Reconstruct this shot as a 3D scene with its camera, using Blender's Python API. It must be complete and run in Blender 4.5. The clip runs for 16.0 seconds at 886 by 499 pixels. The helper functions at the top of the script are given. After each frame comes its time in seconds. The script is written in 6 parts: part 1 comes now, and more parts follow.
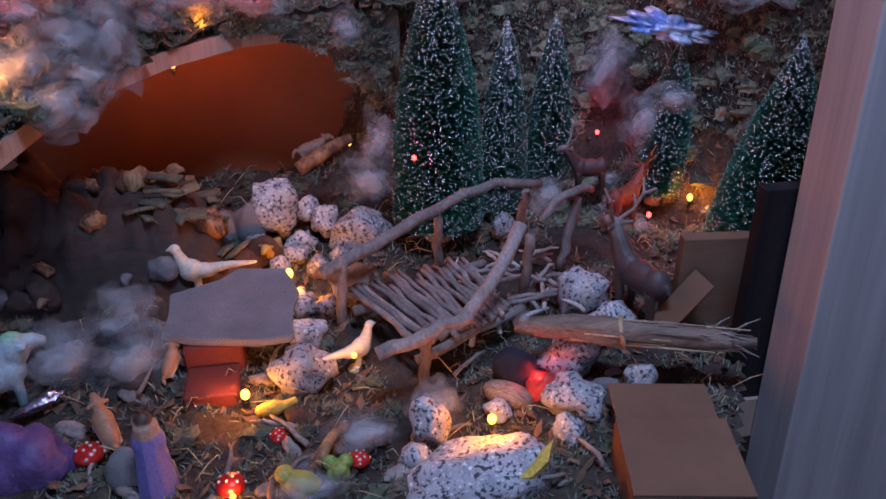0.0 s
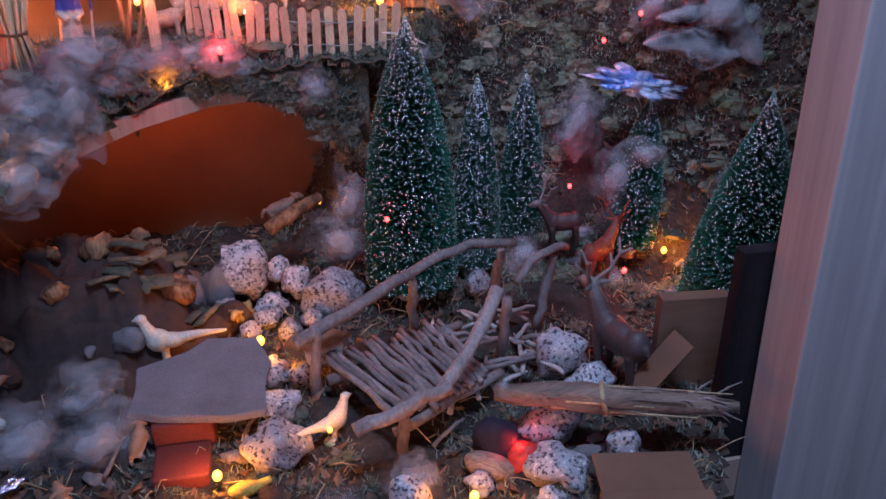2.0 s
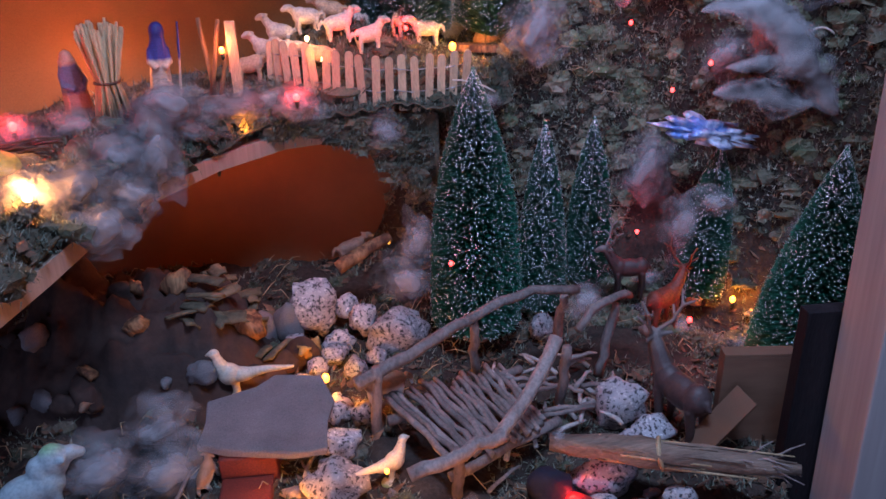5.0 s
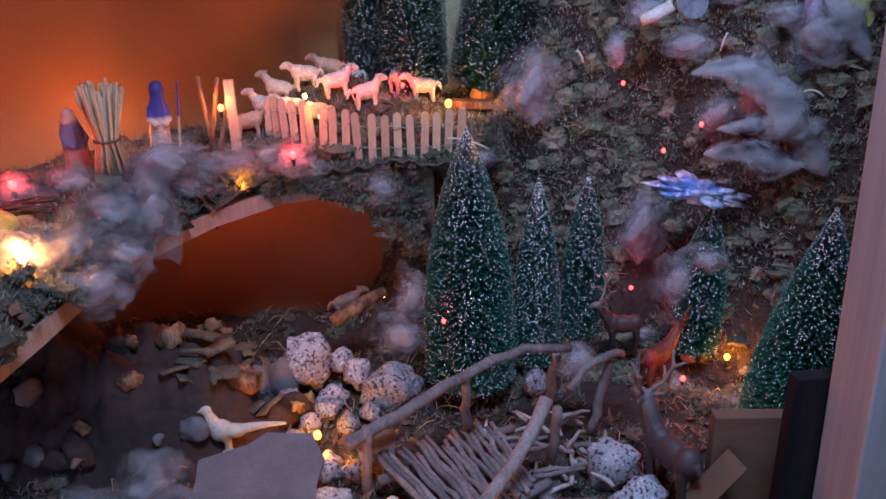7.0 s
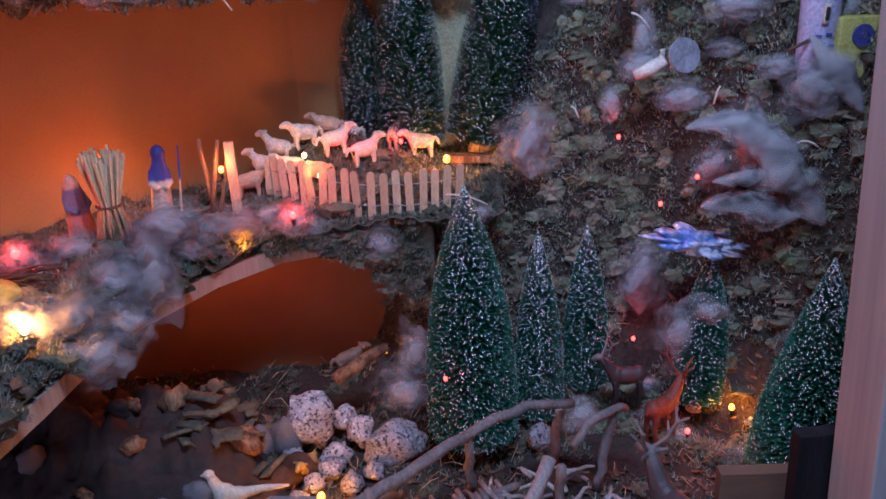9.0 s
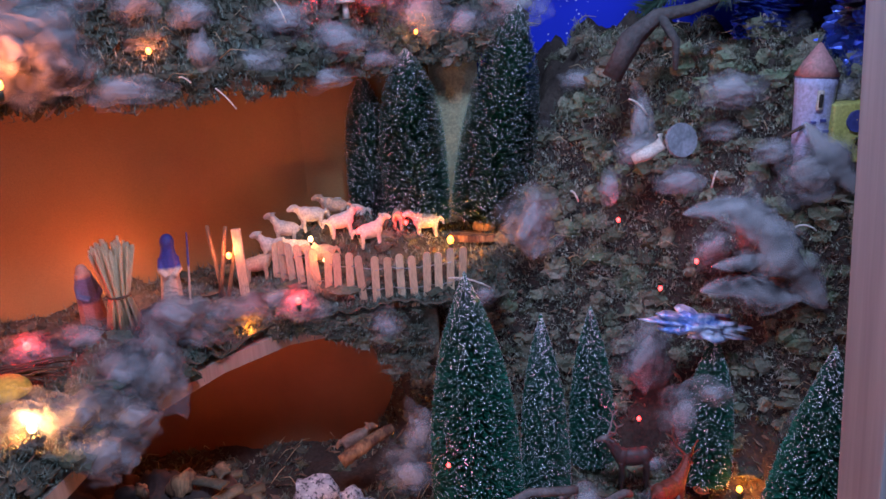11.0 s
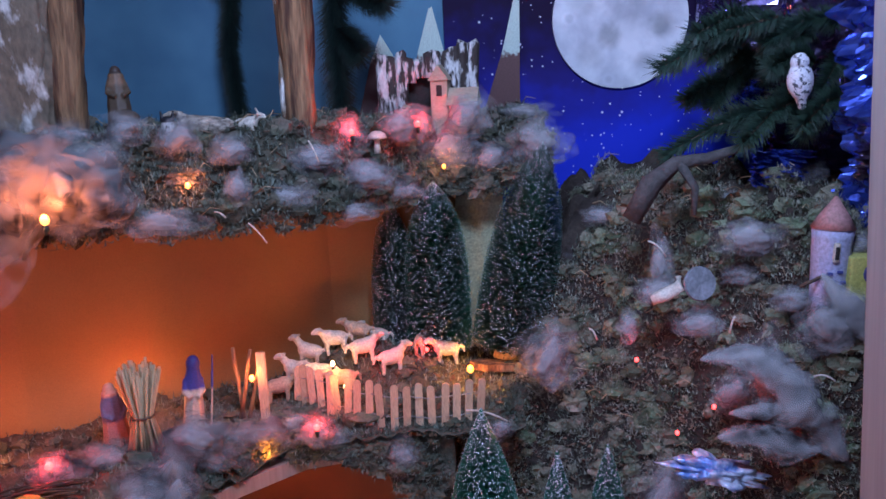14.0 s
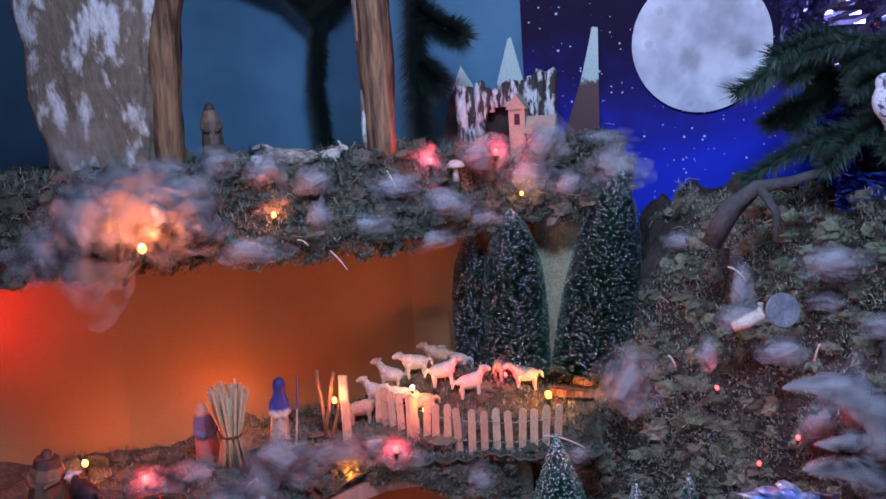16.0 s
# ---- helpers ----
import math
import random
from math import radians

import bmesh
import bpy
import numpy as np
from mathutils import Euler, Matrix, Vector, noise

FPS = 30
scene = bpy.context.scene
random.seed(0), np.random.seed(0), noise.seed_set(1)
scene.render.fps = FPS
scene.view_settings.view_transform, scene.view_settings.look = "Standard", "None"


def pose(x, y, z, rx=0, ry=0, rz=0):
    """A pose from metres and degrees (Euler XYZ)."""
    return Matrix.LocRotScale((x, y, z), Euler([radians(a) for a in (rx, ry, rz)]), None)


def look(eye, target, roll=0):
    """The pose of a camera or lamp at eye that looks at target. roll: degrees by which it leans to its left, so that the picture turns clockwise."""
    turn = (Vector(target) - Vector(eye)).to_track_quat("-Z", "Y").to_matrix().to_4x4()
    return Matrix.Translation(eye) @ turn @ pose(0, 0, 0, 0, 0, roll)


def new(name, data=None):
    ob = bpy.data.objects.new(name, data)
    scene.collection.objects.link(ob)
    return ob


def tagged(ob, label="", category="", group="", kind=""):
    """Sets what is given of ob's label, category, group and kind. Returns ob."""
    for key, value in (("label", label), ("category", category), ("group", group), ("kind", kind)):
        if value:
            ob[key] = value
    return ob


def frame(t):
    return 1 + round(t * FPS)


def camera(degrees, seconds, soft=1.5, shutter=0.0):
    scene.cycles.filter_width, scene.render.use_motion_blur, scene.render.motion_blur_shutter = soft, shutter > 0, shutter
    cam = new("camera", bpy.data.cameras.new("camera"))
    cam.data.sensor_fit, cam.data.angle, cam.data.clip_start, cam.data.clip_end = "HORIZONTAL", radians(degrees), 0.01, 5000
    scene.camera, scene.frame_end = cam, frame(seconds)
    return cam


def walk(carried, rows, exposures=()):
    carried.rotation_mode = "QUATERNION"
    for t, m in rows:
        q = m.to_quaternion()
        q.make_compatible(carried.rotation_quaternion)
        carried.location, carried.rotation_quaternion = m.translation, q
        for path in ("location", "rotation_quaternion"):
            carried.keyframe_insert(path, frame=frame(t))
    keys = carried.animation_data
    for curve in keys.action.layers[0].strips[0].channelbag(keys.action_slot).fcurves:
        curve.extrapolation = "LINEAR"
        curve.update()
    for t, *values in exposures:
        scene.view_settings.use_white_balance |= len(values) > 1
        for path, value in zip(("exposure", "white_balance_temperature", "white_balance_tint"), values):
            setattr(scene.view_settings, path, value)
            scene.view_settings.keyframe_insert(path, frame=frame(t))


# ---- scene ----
cam = camera(56.4, 16.0, soft=1.6)
PATH = [
    (0, (0.222, 0.172, 0.456), (0.484, 1.896, -0.522), -0.5),
    (0.5, (0.219, 0.179, 0.461), (0.494, 1.923, -0.478), -0.5),
    (1, (0.22, 0.191, 0.466), (0.533, 1.93, -0.47), -1.0),
    (1.5, (0.216, 0.199, 0.47), (0.566, 1.929, -0.47), -0.2),
    (2, (0.22, 0.201, 0.478), (0.566, 1.944, -0.439), -0.5),
    (2.5, (0.225, 0.202, 0.491), (0.53, 1.973, -0.388), -1.5),
    (3, (0.223, 0.199, 0.495), (0.519, 1.988, -0.348), -0.6),
    (3.5, (0.225, 0.193, 0.5), (0.494, 1.987, -0.343), -1.1),
    (4, (0.226, 0.193, 0.496), (0.442, 1.981, -0.374), -1.2),
    (6.5, (0.255, 0.201, 0.525), (0.384, 2.017, -0.303), -2.2),
    (7, (0.255, 0.199, 0.528), (0.395, 2.031, -0.263), -1.7),
    (7.5, (0.255, 0.199, 0.535), (0.413, 2.047, -0.213), -1.4),
    (8, (0.252, 0.2, 0.538), (0.42, 2.055, -0.193), -1.9),
    (10.5, (0.286, 0.207, 0.584), (0.363, 2.097, -0.066), -4.6),
    (11, (0.288, 0.206, 0.596), (0.372, 2.108, -0.017), -4.2),
    (11.5, (0.294, 0.206, 0.603), (0.36, 2.119, 0.022), -4.3),
    (12, (0.294, 0.205, 0.606), (0.337, 2.125, 0.047), -4.5),
    (12.5, (0.297, 0.203, 0.617), (0.336, 2.132, 0.092), -4.1),
    (13, (0.297, 0.198, 0.627), (0.339, 2.14, 0.148), -3.4),
    (13.5, (0.298, 0.198, 0.638), (0.332, 2.152, 0.214), -2.6),
    (14, (0.301, 0.198, 0.643), (0.326, 2.159, 0.251), -2.6),
    (14.5, (0.306, 0.193, 0.647), (0.311, 2.164, 0.305), -3.0),
    (15, (0.308, 0.189, 0.648), (0.312, 2.165, 0.344), -3.4),
    (15.5, (0.311, 0.186, 0.651), (0.265, 2.164, 0.355), -3.7),
    (16, (0.321, 0.182, 0.646), (0.123, 2.147, 0.327), -3.9),
]
walk(cam, [(t, look(e, g, r)) for t, e, g, r in PATH])

# ---------- world, room light, exposure ----------
world = bpy.data.worlds.new("room_air")
world.use_nodes = True
scene.world = world
world.node_tree.nodes["Background"].inputs[0].default_value = (0.30, 0.36, 0.62, 1)
world.node_tree.nodes["Background"].inputs[1].default_value = 0.06
scene.view_settings.exposure = 0.0


def area_light(name, m, sx, sy, watts, colour):
    d = bpy.data.lights.new(name, "AREA")
    d.shape, d.size, d.size_y, d.energy, d.color = "RECTANGLE", sx, sy, watts, colour
    ob = new(name, d)
    ob.matrix_world = m
    return ob


# bluish fill from an added, unseen window behind the camera, and an unseen cool lamp over the display
area_light("added_window_fill", look((-0.60, -1.93, 0.75), (0.50, 1.05, 0.25)), 1.8, 1.3, 19.0, (0.46, 0.55, 1.0))
area_light("display_lamp", look((0.38, 0.44, 1.16), (0.68, 1.0, 0.30)), 0.30, 0.10, 13.0, (0.45, 0.59, 1.0))


def point_light(x, y, z, watts, colour, size=0.006):
    d = bpy.data.lights.new("led_glow", "POINT")
    d.energy, d.color, d.shadow_soft_size = watts, colour, size
    ob = new("led_glow", d)
    ob.location = (x, y, z)
    return ob


# ---------- materials ----------
def nodes_of(name):
    m = bpy.data.materials.new(name)
    m.use_nodes = True
    nt = m.node_tree
    return m, nt, nt.nodes["Principled BSDF"]


def noise_node(nt, co, scale, detail=4.0, rough=0.6):
    n = nt.nodes.new("ShaderNodeTexNoise")
    n.inputs["Scale"].default_value, n.inputs["Detail"].default_value, n.inputs["Roughness"].default_value = scale, detail, rough
    nt.links.new(co, n.inputs["Vector"])
    return n.outputs["Fac"]


def ramp_node(nt, fac, stops):
    r = nt.nodes.new("ShaderNodeValToRGB")
    e = r.color_ramp.elements
    while len(e) < len(stops):
        e.new(0.5)
    for k, (p, c) in zip(e, stops):
        k.position, k.color = p, (*c, 1)
    nt.links.new(fac, r.inputs["Fac"])
    return r.outputs["Color"]


def mix_node(nt, fac, a, b, blend="MIX"):
    m = nt.nodes.new("ShaderNodeMix")
    m.data_type, m.blend_type = "RGBA", blend
    for s, v in ((m.inputs[0], fac), (m.inputs[6], a), (m.inputs[7], b)):
        if isinstance(v, bpy.types.NodeSocket):
            nt.links.new(v, s)
        elif isinstance(v, tuple):
            s.default_value = (*v, 1)
        else:
            s.default_value = v
    return m.outputs[2]


def bump_to(nt, b, fac, strength, dist=0.002):
    n = nt.nodes.new("ShaderNodeBump")
    n.inputs["Strength"].default_value, n.inputs["Distance"].default_value = strength, dist
    nt.links.new(fac, n.inputs["Height"])
    nt.links.new(n.outputs["Normal"], b.inputs["Normal"])


def surface(name, c1, c2, scale=40.0, fine=300.0, rough=0.8, bump=0.5, stretch=(1, 1, 1), metal=0.0, per="", spread=0.3, spec=0.5, edge=(0.3, 0.7), grit=0.6):
    """Two colours mixed by coarse noise, darkened and relieved by fine noise; per: random by object or by island."""
    m, nt, b = nodes_of(name)
    tc = nt.nodes.new("ShaderNodeTexCoord")
    mp = nt.nodes.new("ShaderNodeMapping")
    mp.inputs["Scale"].default_value = stretch
    nt.links.new(tc.outputs["Object"], mp.inputs["Vector"])
    co = mp.outputs["Vector"]
    coarse, grain = noise_node(nt, co, scale), noise_node(nt, co, fine, 3)
    col = mix_node(nt, ramp_node(nt, coarse, [(edge[0], (0, 0, 0)), (edge[1], (1, 1, 1))]), c1, c2)
    col = mix_node(nt, grit, col, ramp_node(nt, grain, [(0.25, (0.35,) * 3), (0.65, (1.15,) * 3)]), "MULTIPLY")
    if per:
        src = nt.nodes.new("ShaderNodeObjectInfo" if per == "object" else "ShaderNodeNewGeometry")
        val = src.outputs["Random" if per == "object" else "Random Per Island"]
        col = mix_node(nt, 1.0, col, ramp_node(nt, val, [(0, (1 - spread,) * 3), (1, (1 + spread,) * 3)]), "MULTIPLY")
    nt.links.new(col, b.inputs["Base Color"])
    b.inputs["Roughness"].default_value, b.inputs["Metallic"].default_value = rough, metal
    b.inputs["Specular IOR Level"].default_value = spec
    bump_to(nt, b, grain, bump)
    return m


def banded(name, stops, axis=2, size=1.0, rough=0.55, wob=0.004):
    """Painted figurine: colours in bands along one axis of the object, from 0 to size metres."""
    m, nt, b = nodes_of(name)
    tc = nt.nodes.new("ShaderNodeTexCoord")
    sp = nt.nodes.new("ShaderNodeSeparateXYZ")
    nt.links.new(tc.outputs["Object"], sp.inputs[0])
    nz = noise_node(nt, tc.outputs["Object"], 120, 2)
    a = nt.nodes.new("ShaderNodeMath")
    a.operation = "MULTIPLY_ADD"
    nt.links.new(nz, a.inputs[0])
    a.inputs[1].default_value = wob
    nt.links.new(sp.outputs[axis], a.inputs[2])
    d = nt.nodes.new("ShaderNodeMath")
    d.operation = "DIVIDE"
    nt.links.new(a.outputs[0], d.inputs[0])
    d.inputs[1].default_value = size
    col = ramp_node(nt, d.outputs[0], stops)
    grain = noise_node(nt, tc.outputs["Object"], 500, 3)
    col = mix_node(nt, 0.5, col, ramp_node(nt, grain, [(0.3, (0.5,) * 3), (0.6, (1.1,) * 3)]), "MULTIPLY")
    nt.links.new(col, b.inputs["Base Color"])
    b.inputs["Roughness"].default_value = rough
    bump_to(nt, b, grain, 0.3, 0.001)
    return m


def granite_material():
    m, nt, b = nodes_of("speckled granite")
    tc = nt.nodes.new("ShaderNodeTexCoord")
    oi = nt.nodes.new("ShaderNodeObjectInfo")
    co = tc.outputs["Object"]
    specks = noise_node(nt, co, 250, 3, 0.6)
    mid = noise_node(nt, co, 60, 3)
    col = mix_node(nt, ramp_node(nt, mid, [(0.35, (0, 0, 0)), (0.65, (1, 1, 1))]), (0.50, 0.50, 0.53), (0.33, 0.33, 0.36))
    col = mix_node(nt, ramp_node(nt, specks, [(0.40, (1, 1, 1)), (0.46, (0, 0, 0))]), col, (0.05, 0.05, 0.06))
    col = mix_node(nt, ramp_node(nt, specks, [(0.60, (0, 0, 0)), (0.66, (1, 1, 1))]), col, (0.82, 0.81, 0.80))
    col = mix_node(nt, 1.0, col, ramp_node(nt, oi.outputs["Random"], [(0, (0.62, 0.60, 0.58)), (1, (1.1, 1.1, 1.1))]), "MULTIPLY")
    nt.links.new(col, b.inputs["Base Color"])
    b.inputs["Roughness"].default_value = 0.75
    bump_to(nt, b, specks, 0.5, 0.001)
    return m


def wisp_material(name, low, high, most, tone):
    """Cotton fibre thinning out to nothing, by noise."""
    m, nt, b = nodes_of(name)
    tc = nt.nodes.new("ShaderNodeTexCoord")
    mp = nt.nodes.new("ShaderNodeMapping")
    mp.inputs["Scale"].default_value = (1, 1.6, 1.5)
    mp.inputs["Rotation"].default_value = (0.2, 0.5, 0.3)
    nt.links.new(tc.outputs["Object"], mp.inputs[0])
    a = noise_node(nt, mp.outputs[0], 21, 3, 0.5)
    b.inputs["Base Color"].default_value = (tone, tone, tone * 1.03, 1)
    b.inputs["Roughness"].default_value = 1.0
    b.inputs["Specular IOR Level"].default_value = 0.0
    nt.links.new(ramp_node(nt, a, [(low, (0, 0, 0)), (high, (most,) * 3)]), b.inputs["Alpha"])
    return m


def emitter(name, colour, strength):
    m, nt, b = nodes_of(name)
    b.inputs["Base Color"].default_value = (*colour, 1)
    b.inputs["Emission Color"].default_value = (*colour, 1)
    b.inputs["Emission Strength"].default_value = strength
    return m


def night_sky_material():
    m, nt, b = nodes_of("printed night sky")
    tc = nt.nodes.new("ShaderNodeTexCoord")
    co = tc.outputs["Object"]
    sp = nt.nodes.new("ShaderNodeSeparateXYZ")
    nt.links.new(co, sp.inputs[0])
    wob = nt.nodes.new("ShaderNodeMath")
    wob.operation = "MULTIPLY_ADD"
    nt.links.new(noise_node(nt, co, 7, 4), wob.inputs[0])
    wob.inputs[1].default_value = 0.25
    nt.links.new(sp.outputs[2], wob.inputs[2])
    base = ramp_node(nt, wob.outputs[0], [(0.25, (0.010, 0.05, 0.62)), (0.68, (0.016, 0.035, 0.56)), (0.78, (0.020, 0.016, 0.18)), (0.86, (0.014, 0.006, 0.035)), (1.0, (0.016, 0.006, 0.034))])
    flat = nt.nodes.new("ShaderNodeCombineXYZ")
    nt.links.new(sp.outputs[0], flat.inputs[0])
    nt.links.new(sp.outputs[2], flat.inputs[1])
    for scale, cut in ((70, 0.022), (34, -0.008)):
        v = nt.nodes.new("ShaderNodeTexVoronoi")
        v.inputs["Scale"].default_value = scale
        nt.links.new(flat.outputs[0], v.inputs["Vector"])
        v.voronoi_dimensions = "2D"
        pick = nt.nodes.new("ShaderNodeMath")
        pick.operation = "MULTIPLY_ADD"
        sc = nt.nodes.new("ShaderNodeSeparateColor")
        nt.links.new(v.outputs["Color"], sc.inputs[0])
        nt.links.new(sc.outputs[0], pick.inputs[0])
        pick.inputs[1].default_value = 0.24
        nt.links.new(v.outputs["Distance"], pick.inputs[2])
        star = ramp_node(nt, pick.outputs[0], [(cut + 0.05, (1, 1, 1)), (cut + 0.09, (0, 0, 0))])
        base = mix_node(nt, star, base, (0.75, 0.75, 0.9))
    nt.links.new(base, b.inputs["Base Color"])
    b.inputs["Roughness"].default_value = 0.7
    b.inputs["Specular IOR Level"].default_value = 0.15
    bump_to(nt, b, noise_node(nt, co, 12, 3), 0.4, 0.01)
    return m


def moon_material():
    m, nt, b = nodes_of("printed moon")
    tc = nt.nodes.new("ShaderNodeTexCoord")
    co = tc.outputs["Object"]
    maria = ramp_node(nt, noise_node(nt, co, 14, 5, 0.55), [(0.40, (0.52, 0.54, 0.60)), (0.60, (0.78, 0.80, 0.84))])
    v = nt.nodes.new("ShaderNodeTexVoronoi")
    v.inputs["Scale"].default_value = 24
    nt.links.new(co, v.inputs["Vector"])
    craters = ramp_node(nt, v.outputs["Distance"], [(0.12, (0.86,) * 3), (0.2, (1.1,) * 3), (0.3, (1, 1, 1))])
    col = mix_node(nt, 0.8, maria, craters, "MULTIPLY")
    for cx, cy, r, tone in ((0.058, -0.011, 0.020, 0.50), (-0.017, -0.024, 0.019, 0.55), (0.030, 0.052, 0.030, 0.70), (-0.052, 0.030, 0.026, 0.74), (0.010, 0.004, 0.030, 0.82), (-0.045, -0.050, 0.020, 0.78), (0.036, -0.060, 0.016, 0.72)):
        dist = nt.nodes.new("ShaderNodeVectorMath")
        dist.operation = "DISTANCE"
        nt.links.new(co, dist.inputs[0])
        dist.inputs[1].default_value = (cx, cy, 0.002)
        jag = nt.nodes.new("ShaderNodeMath")
        jag.operation = "MULTIPLY_ADD"
        nt.links.new(noise_node(nt, co, 60, 3), jag.inputs[0])
        jag.inputs[1].default_value = 0.012
        nt.links.new(dist.outputs["Value"], jag.inputs[2])
        col = mix_node(nt, 1.0, col, ramp_node(nt, jag.outputs[0], [(r * 0.7, (tone,) * 3), (r * 1.5, (1, 1, 1))]), "MULTIPLY")
    nt.links.new(col, b.inputs["Base Color"])
    b.inputs["Roughness"].default_value = 0.5
    return m


MOSS = surface("dried moss", (0.060, 0.060, 0.042), (0.13, 0.115, 0.085), 30, 240, 0.95, 1.0, spec=0.1)
MOSS_TUFT = surface("moss sprigs", (0.105, 0.140, 0.105), (0.235, 0.25, 0.205), 14, 200, 0.9, 0.2, per="island", spread=0.55, spec=0.1)
# paler copies of the moss: the stronger light on the hill put into colour
LIT_HILL_TUFT = surface("moss sprigs lightened for the lit hill", (0.15, 0.205, 0.135), (0.36, 0.34, 0.28), 16, 200, 0.9, 0.2, per="island", spread=0.55, spec=0.1)
LIT_HILL_CUSHION = surface("cushion moss lightened for the lit hill", (0.12, 0.175, 0.10), (0.27, 0.215, 0.165), 18, 300, 0.95, 1.0, per="island", spread=0.4, spec=0.1)
SOIL = surface("dark peat soil", (0.038, 0.030, 0.027), (0.080, 0.064, 0.052), 25, 220, 0.95, 1.0, spec=0.1)
KRAFT = surface("brown kraft paper", (0.20, 0.075, 0.028), (0.28, 0.11, 0.04), 9, 1200, 0.8, 0.25)
ROCKPAPER = surface("crumpled brown rock paper", (0.026, 0.016, 0.014), (0.075, 0.042, 0.032), 16, 120, 0.85, 0.5)
CARD = surface("corrugated brown cardboard", (0.13, 0.066, 0.040), (0.19, 0.102, 0.06), 12, 900, 0.85, 0.1, (1, 1, 6), grit=0.25)
PINEWOOD = surface("pale pine board", (0.30, 0.225, 0.18), (0.44, 0.34, 0.27), 8, 42, 0.55, 0.10, (7, 7, 0.35), grit=0.22)
POSTWOOD = surface("planed pale pine", (0.275, 0.262, 0.258), (0.41, 0.388, 0.378), 8, 30, 0.85, 0.06, (6, 6, 0.25), grit=0.10, spec=0.1)
TWIG = surface("grey brown twig bark", (0.175, 0.145, 0.135), (0.34, 0.285, 0.265), 40, 300, 0.85, 0.7, (1, 1, 0.4), per="object")
TRUNK = surface("split log wood", (0.085, 0.036, 0.019), (0.37, 0.20, 0.095), 22, 90, 0.8, 1.0, (3.0, 3.0, 0.35), edge=(0.40, 0.62))
BIRCH = surface("white birch bark", (0.23, 0.175, 0.12), (0.74, 0.71, 0.66), 26, 110, 0.85, 1.0, (1.5, 1.0, 0.7), edge=(0.50, 0.60))
STRAW = surface("dry straw", (0.42, 0.30, 0.17), (0.58, 0.44, 0.26), 60, 400, 0.7, 0.4, (2, 2, 0.2), per="island", spread=0.3)
PICKET = surface("bare lollipop stick wood", (0.52, 0.36, 0.22), (0.66, 0.48, 0.31), 40, 300, 0.65, 0.3, (4, 4, 0.4), per="object", spread=0.18)
GREEN_BRISTLE = surface("dark green sisal bristle", (0.010, 0.150, 0.088), (0.030, 0.270, 0.170), 30, 200, 0.45, 0.1, per="island", spread=0.5)
FROST = surface("white frosted tips", (0.72, 0.82, 0.86), (0.92, 0.95, 0.96), 90, 300, 0.3, 0.1, per="island", spread=0.35, grit=0.1)
WIRE = surface("twisted steel wire", (0.30, 0.30, 0.30), (0.45, 0.45, 0.45), 100, 400, 0.35, 0.2, metal=1.0)
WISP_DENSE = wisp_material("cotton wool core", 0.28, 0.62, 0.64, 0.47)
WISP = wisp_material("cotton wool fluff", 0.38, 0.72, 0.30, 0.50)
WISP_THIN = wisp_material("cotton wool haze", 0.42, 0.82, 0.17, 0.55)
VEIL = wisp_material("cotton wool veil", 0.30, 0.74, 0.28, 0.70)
GRANITE = granite_material()
SLATE = surface("flat grey slate", (0.15, 0.145, 0.15), (0.23, 0.22, 0.225), 22, 900, 0.8, 0.5)
NIGHT = night_sky_material()
MOON = moon_material()
PALE_BLUE = surface("pale blue sky paper", (0.045, 0.14, 0.24), (0.13, 0.32, 0.44), 3.5, 1200, 0.7, 0.05, grit=0.2)
ORANGE_PANEL = surface("orange brown felt panel", (0.30, 0.175, 0.065), (0.38, 0.235, 0.09), 5, 1400, 0.9, 0.15)
DARK_WOOD = surface("dark stained cabinet wood", (0.012, 0.011, 0.013), (0.024, 0.020, 0.022), 10, 150, 0.9, 0.2, (6, 6, 0.6), spec=0.1)
WALL_PAINT = surface("grey room wall paint", (0.62, 0.62, 0.64), (0.68, 0.68, 0.70), 3, 120, 0.9, 0.1)
FLOOR_WOOD = surface("brown room floor", (0.12, 0.08, 0.055), (0.18, 0.12, 0.08), 5, 90, 0.5, 0.2, (8, 0.8, 1))
NEEDLE = surface("dark pine needles", (0.012, 0.034, 0.024), (0.028, 0.068, 0.042), 20, 200, 0.6, 0.1, per="island", spread=0.5)
LIT_CREAM = surface("pale cream for the lit panel end", (0.34, 0.34, 0.20), (0.42, 0.42, 0.26), 9, 300, 0.8, 0.2)
IVORY = surface("off white plastic", (0.62, 0.56, 0.47), (0.74, 0.69, 0.60), 60, 400, 0.5, 0.3)


# ---------- mesh helpers ----------
def mesh_from(name, verts, faces, material, smooth=False):
    me = bpy.data.meshes.new(name)
    me.from_pydata([tuple(v) for v in verts], [], [tuple(f) for f in faces])
    me.materials.append(material)
    if smooth:
        me.polygons.foreach_set("use_smooth", [True] * len(me.polygons))
    me.update()
    return me


def part(name, bm, material, parent=None, label="", smooth=True):
    """One bmesh as one mesh object, under a thing or a part if one is given."""
    me = bpy.data.meshes.new(name)
    bm.to_mesh(me)
    bm.free()
    me.materials.append(material)
    if smooth:
        me.polygons.foreach_set("use_smooth", [True] * len(me.polygons))
    ob = new(name, me)
    ob.parent = parent
    return tagged(ob, label)


def empty(name, label, category, m=None, group="", kind=""):
    ob = new(name)
    ob.empty_display_size = 0.02
    if m is not None:
        ob.matrix_world = m
    return tagged(ob, label, category, group, kind)


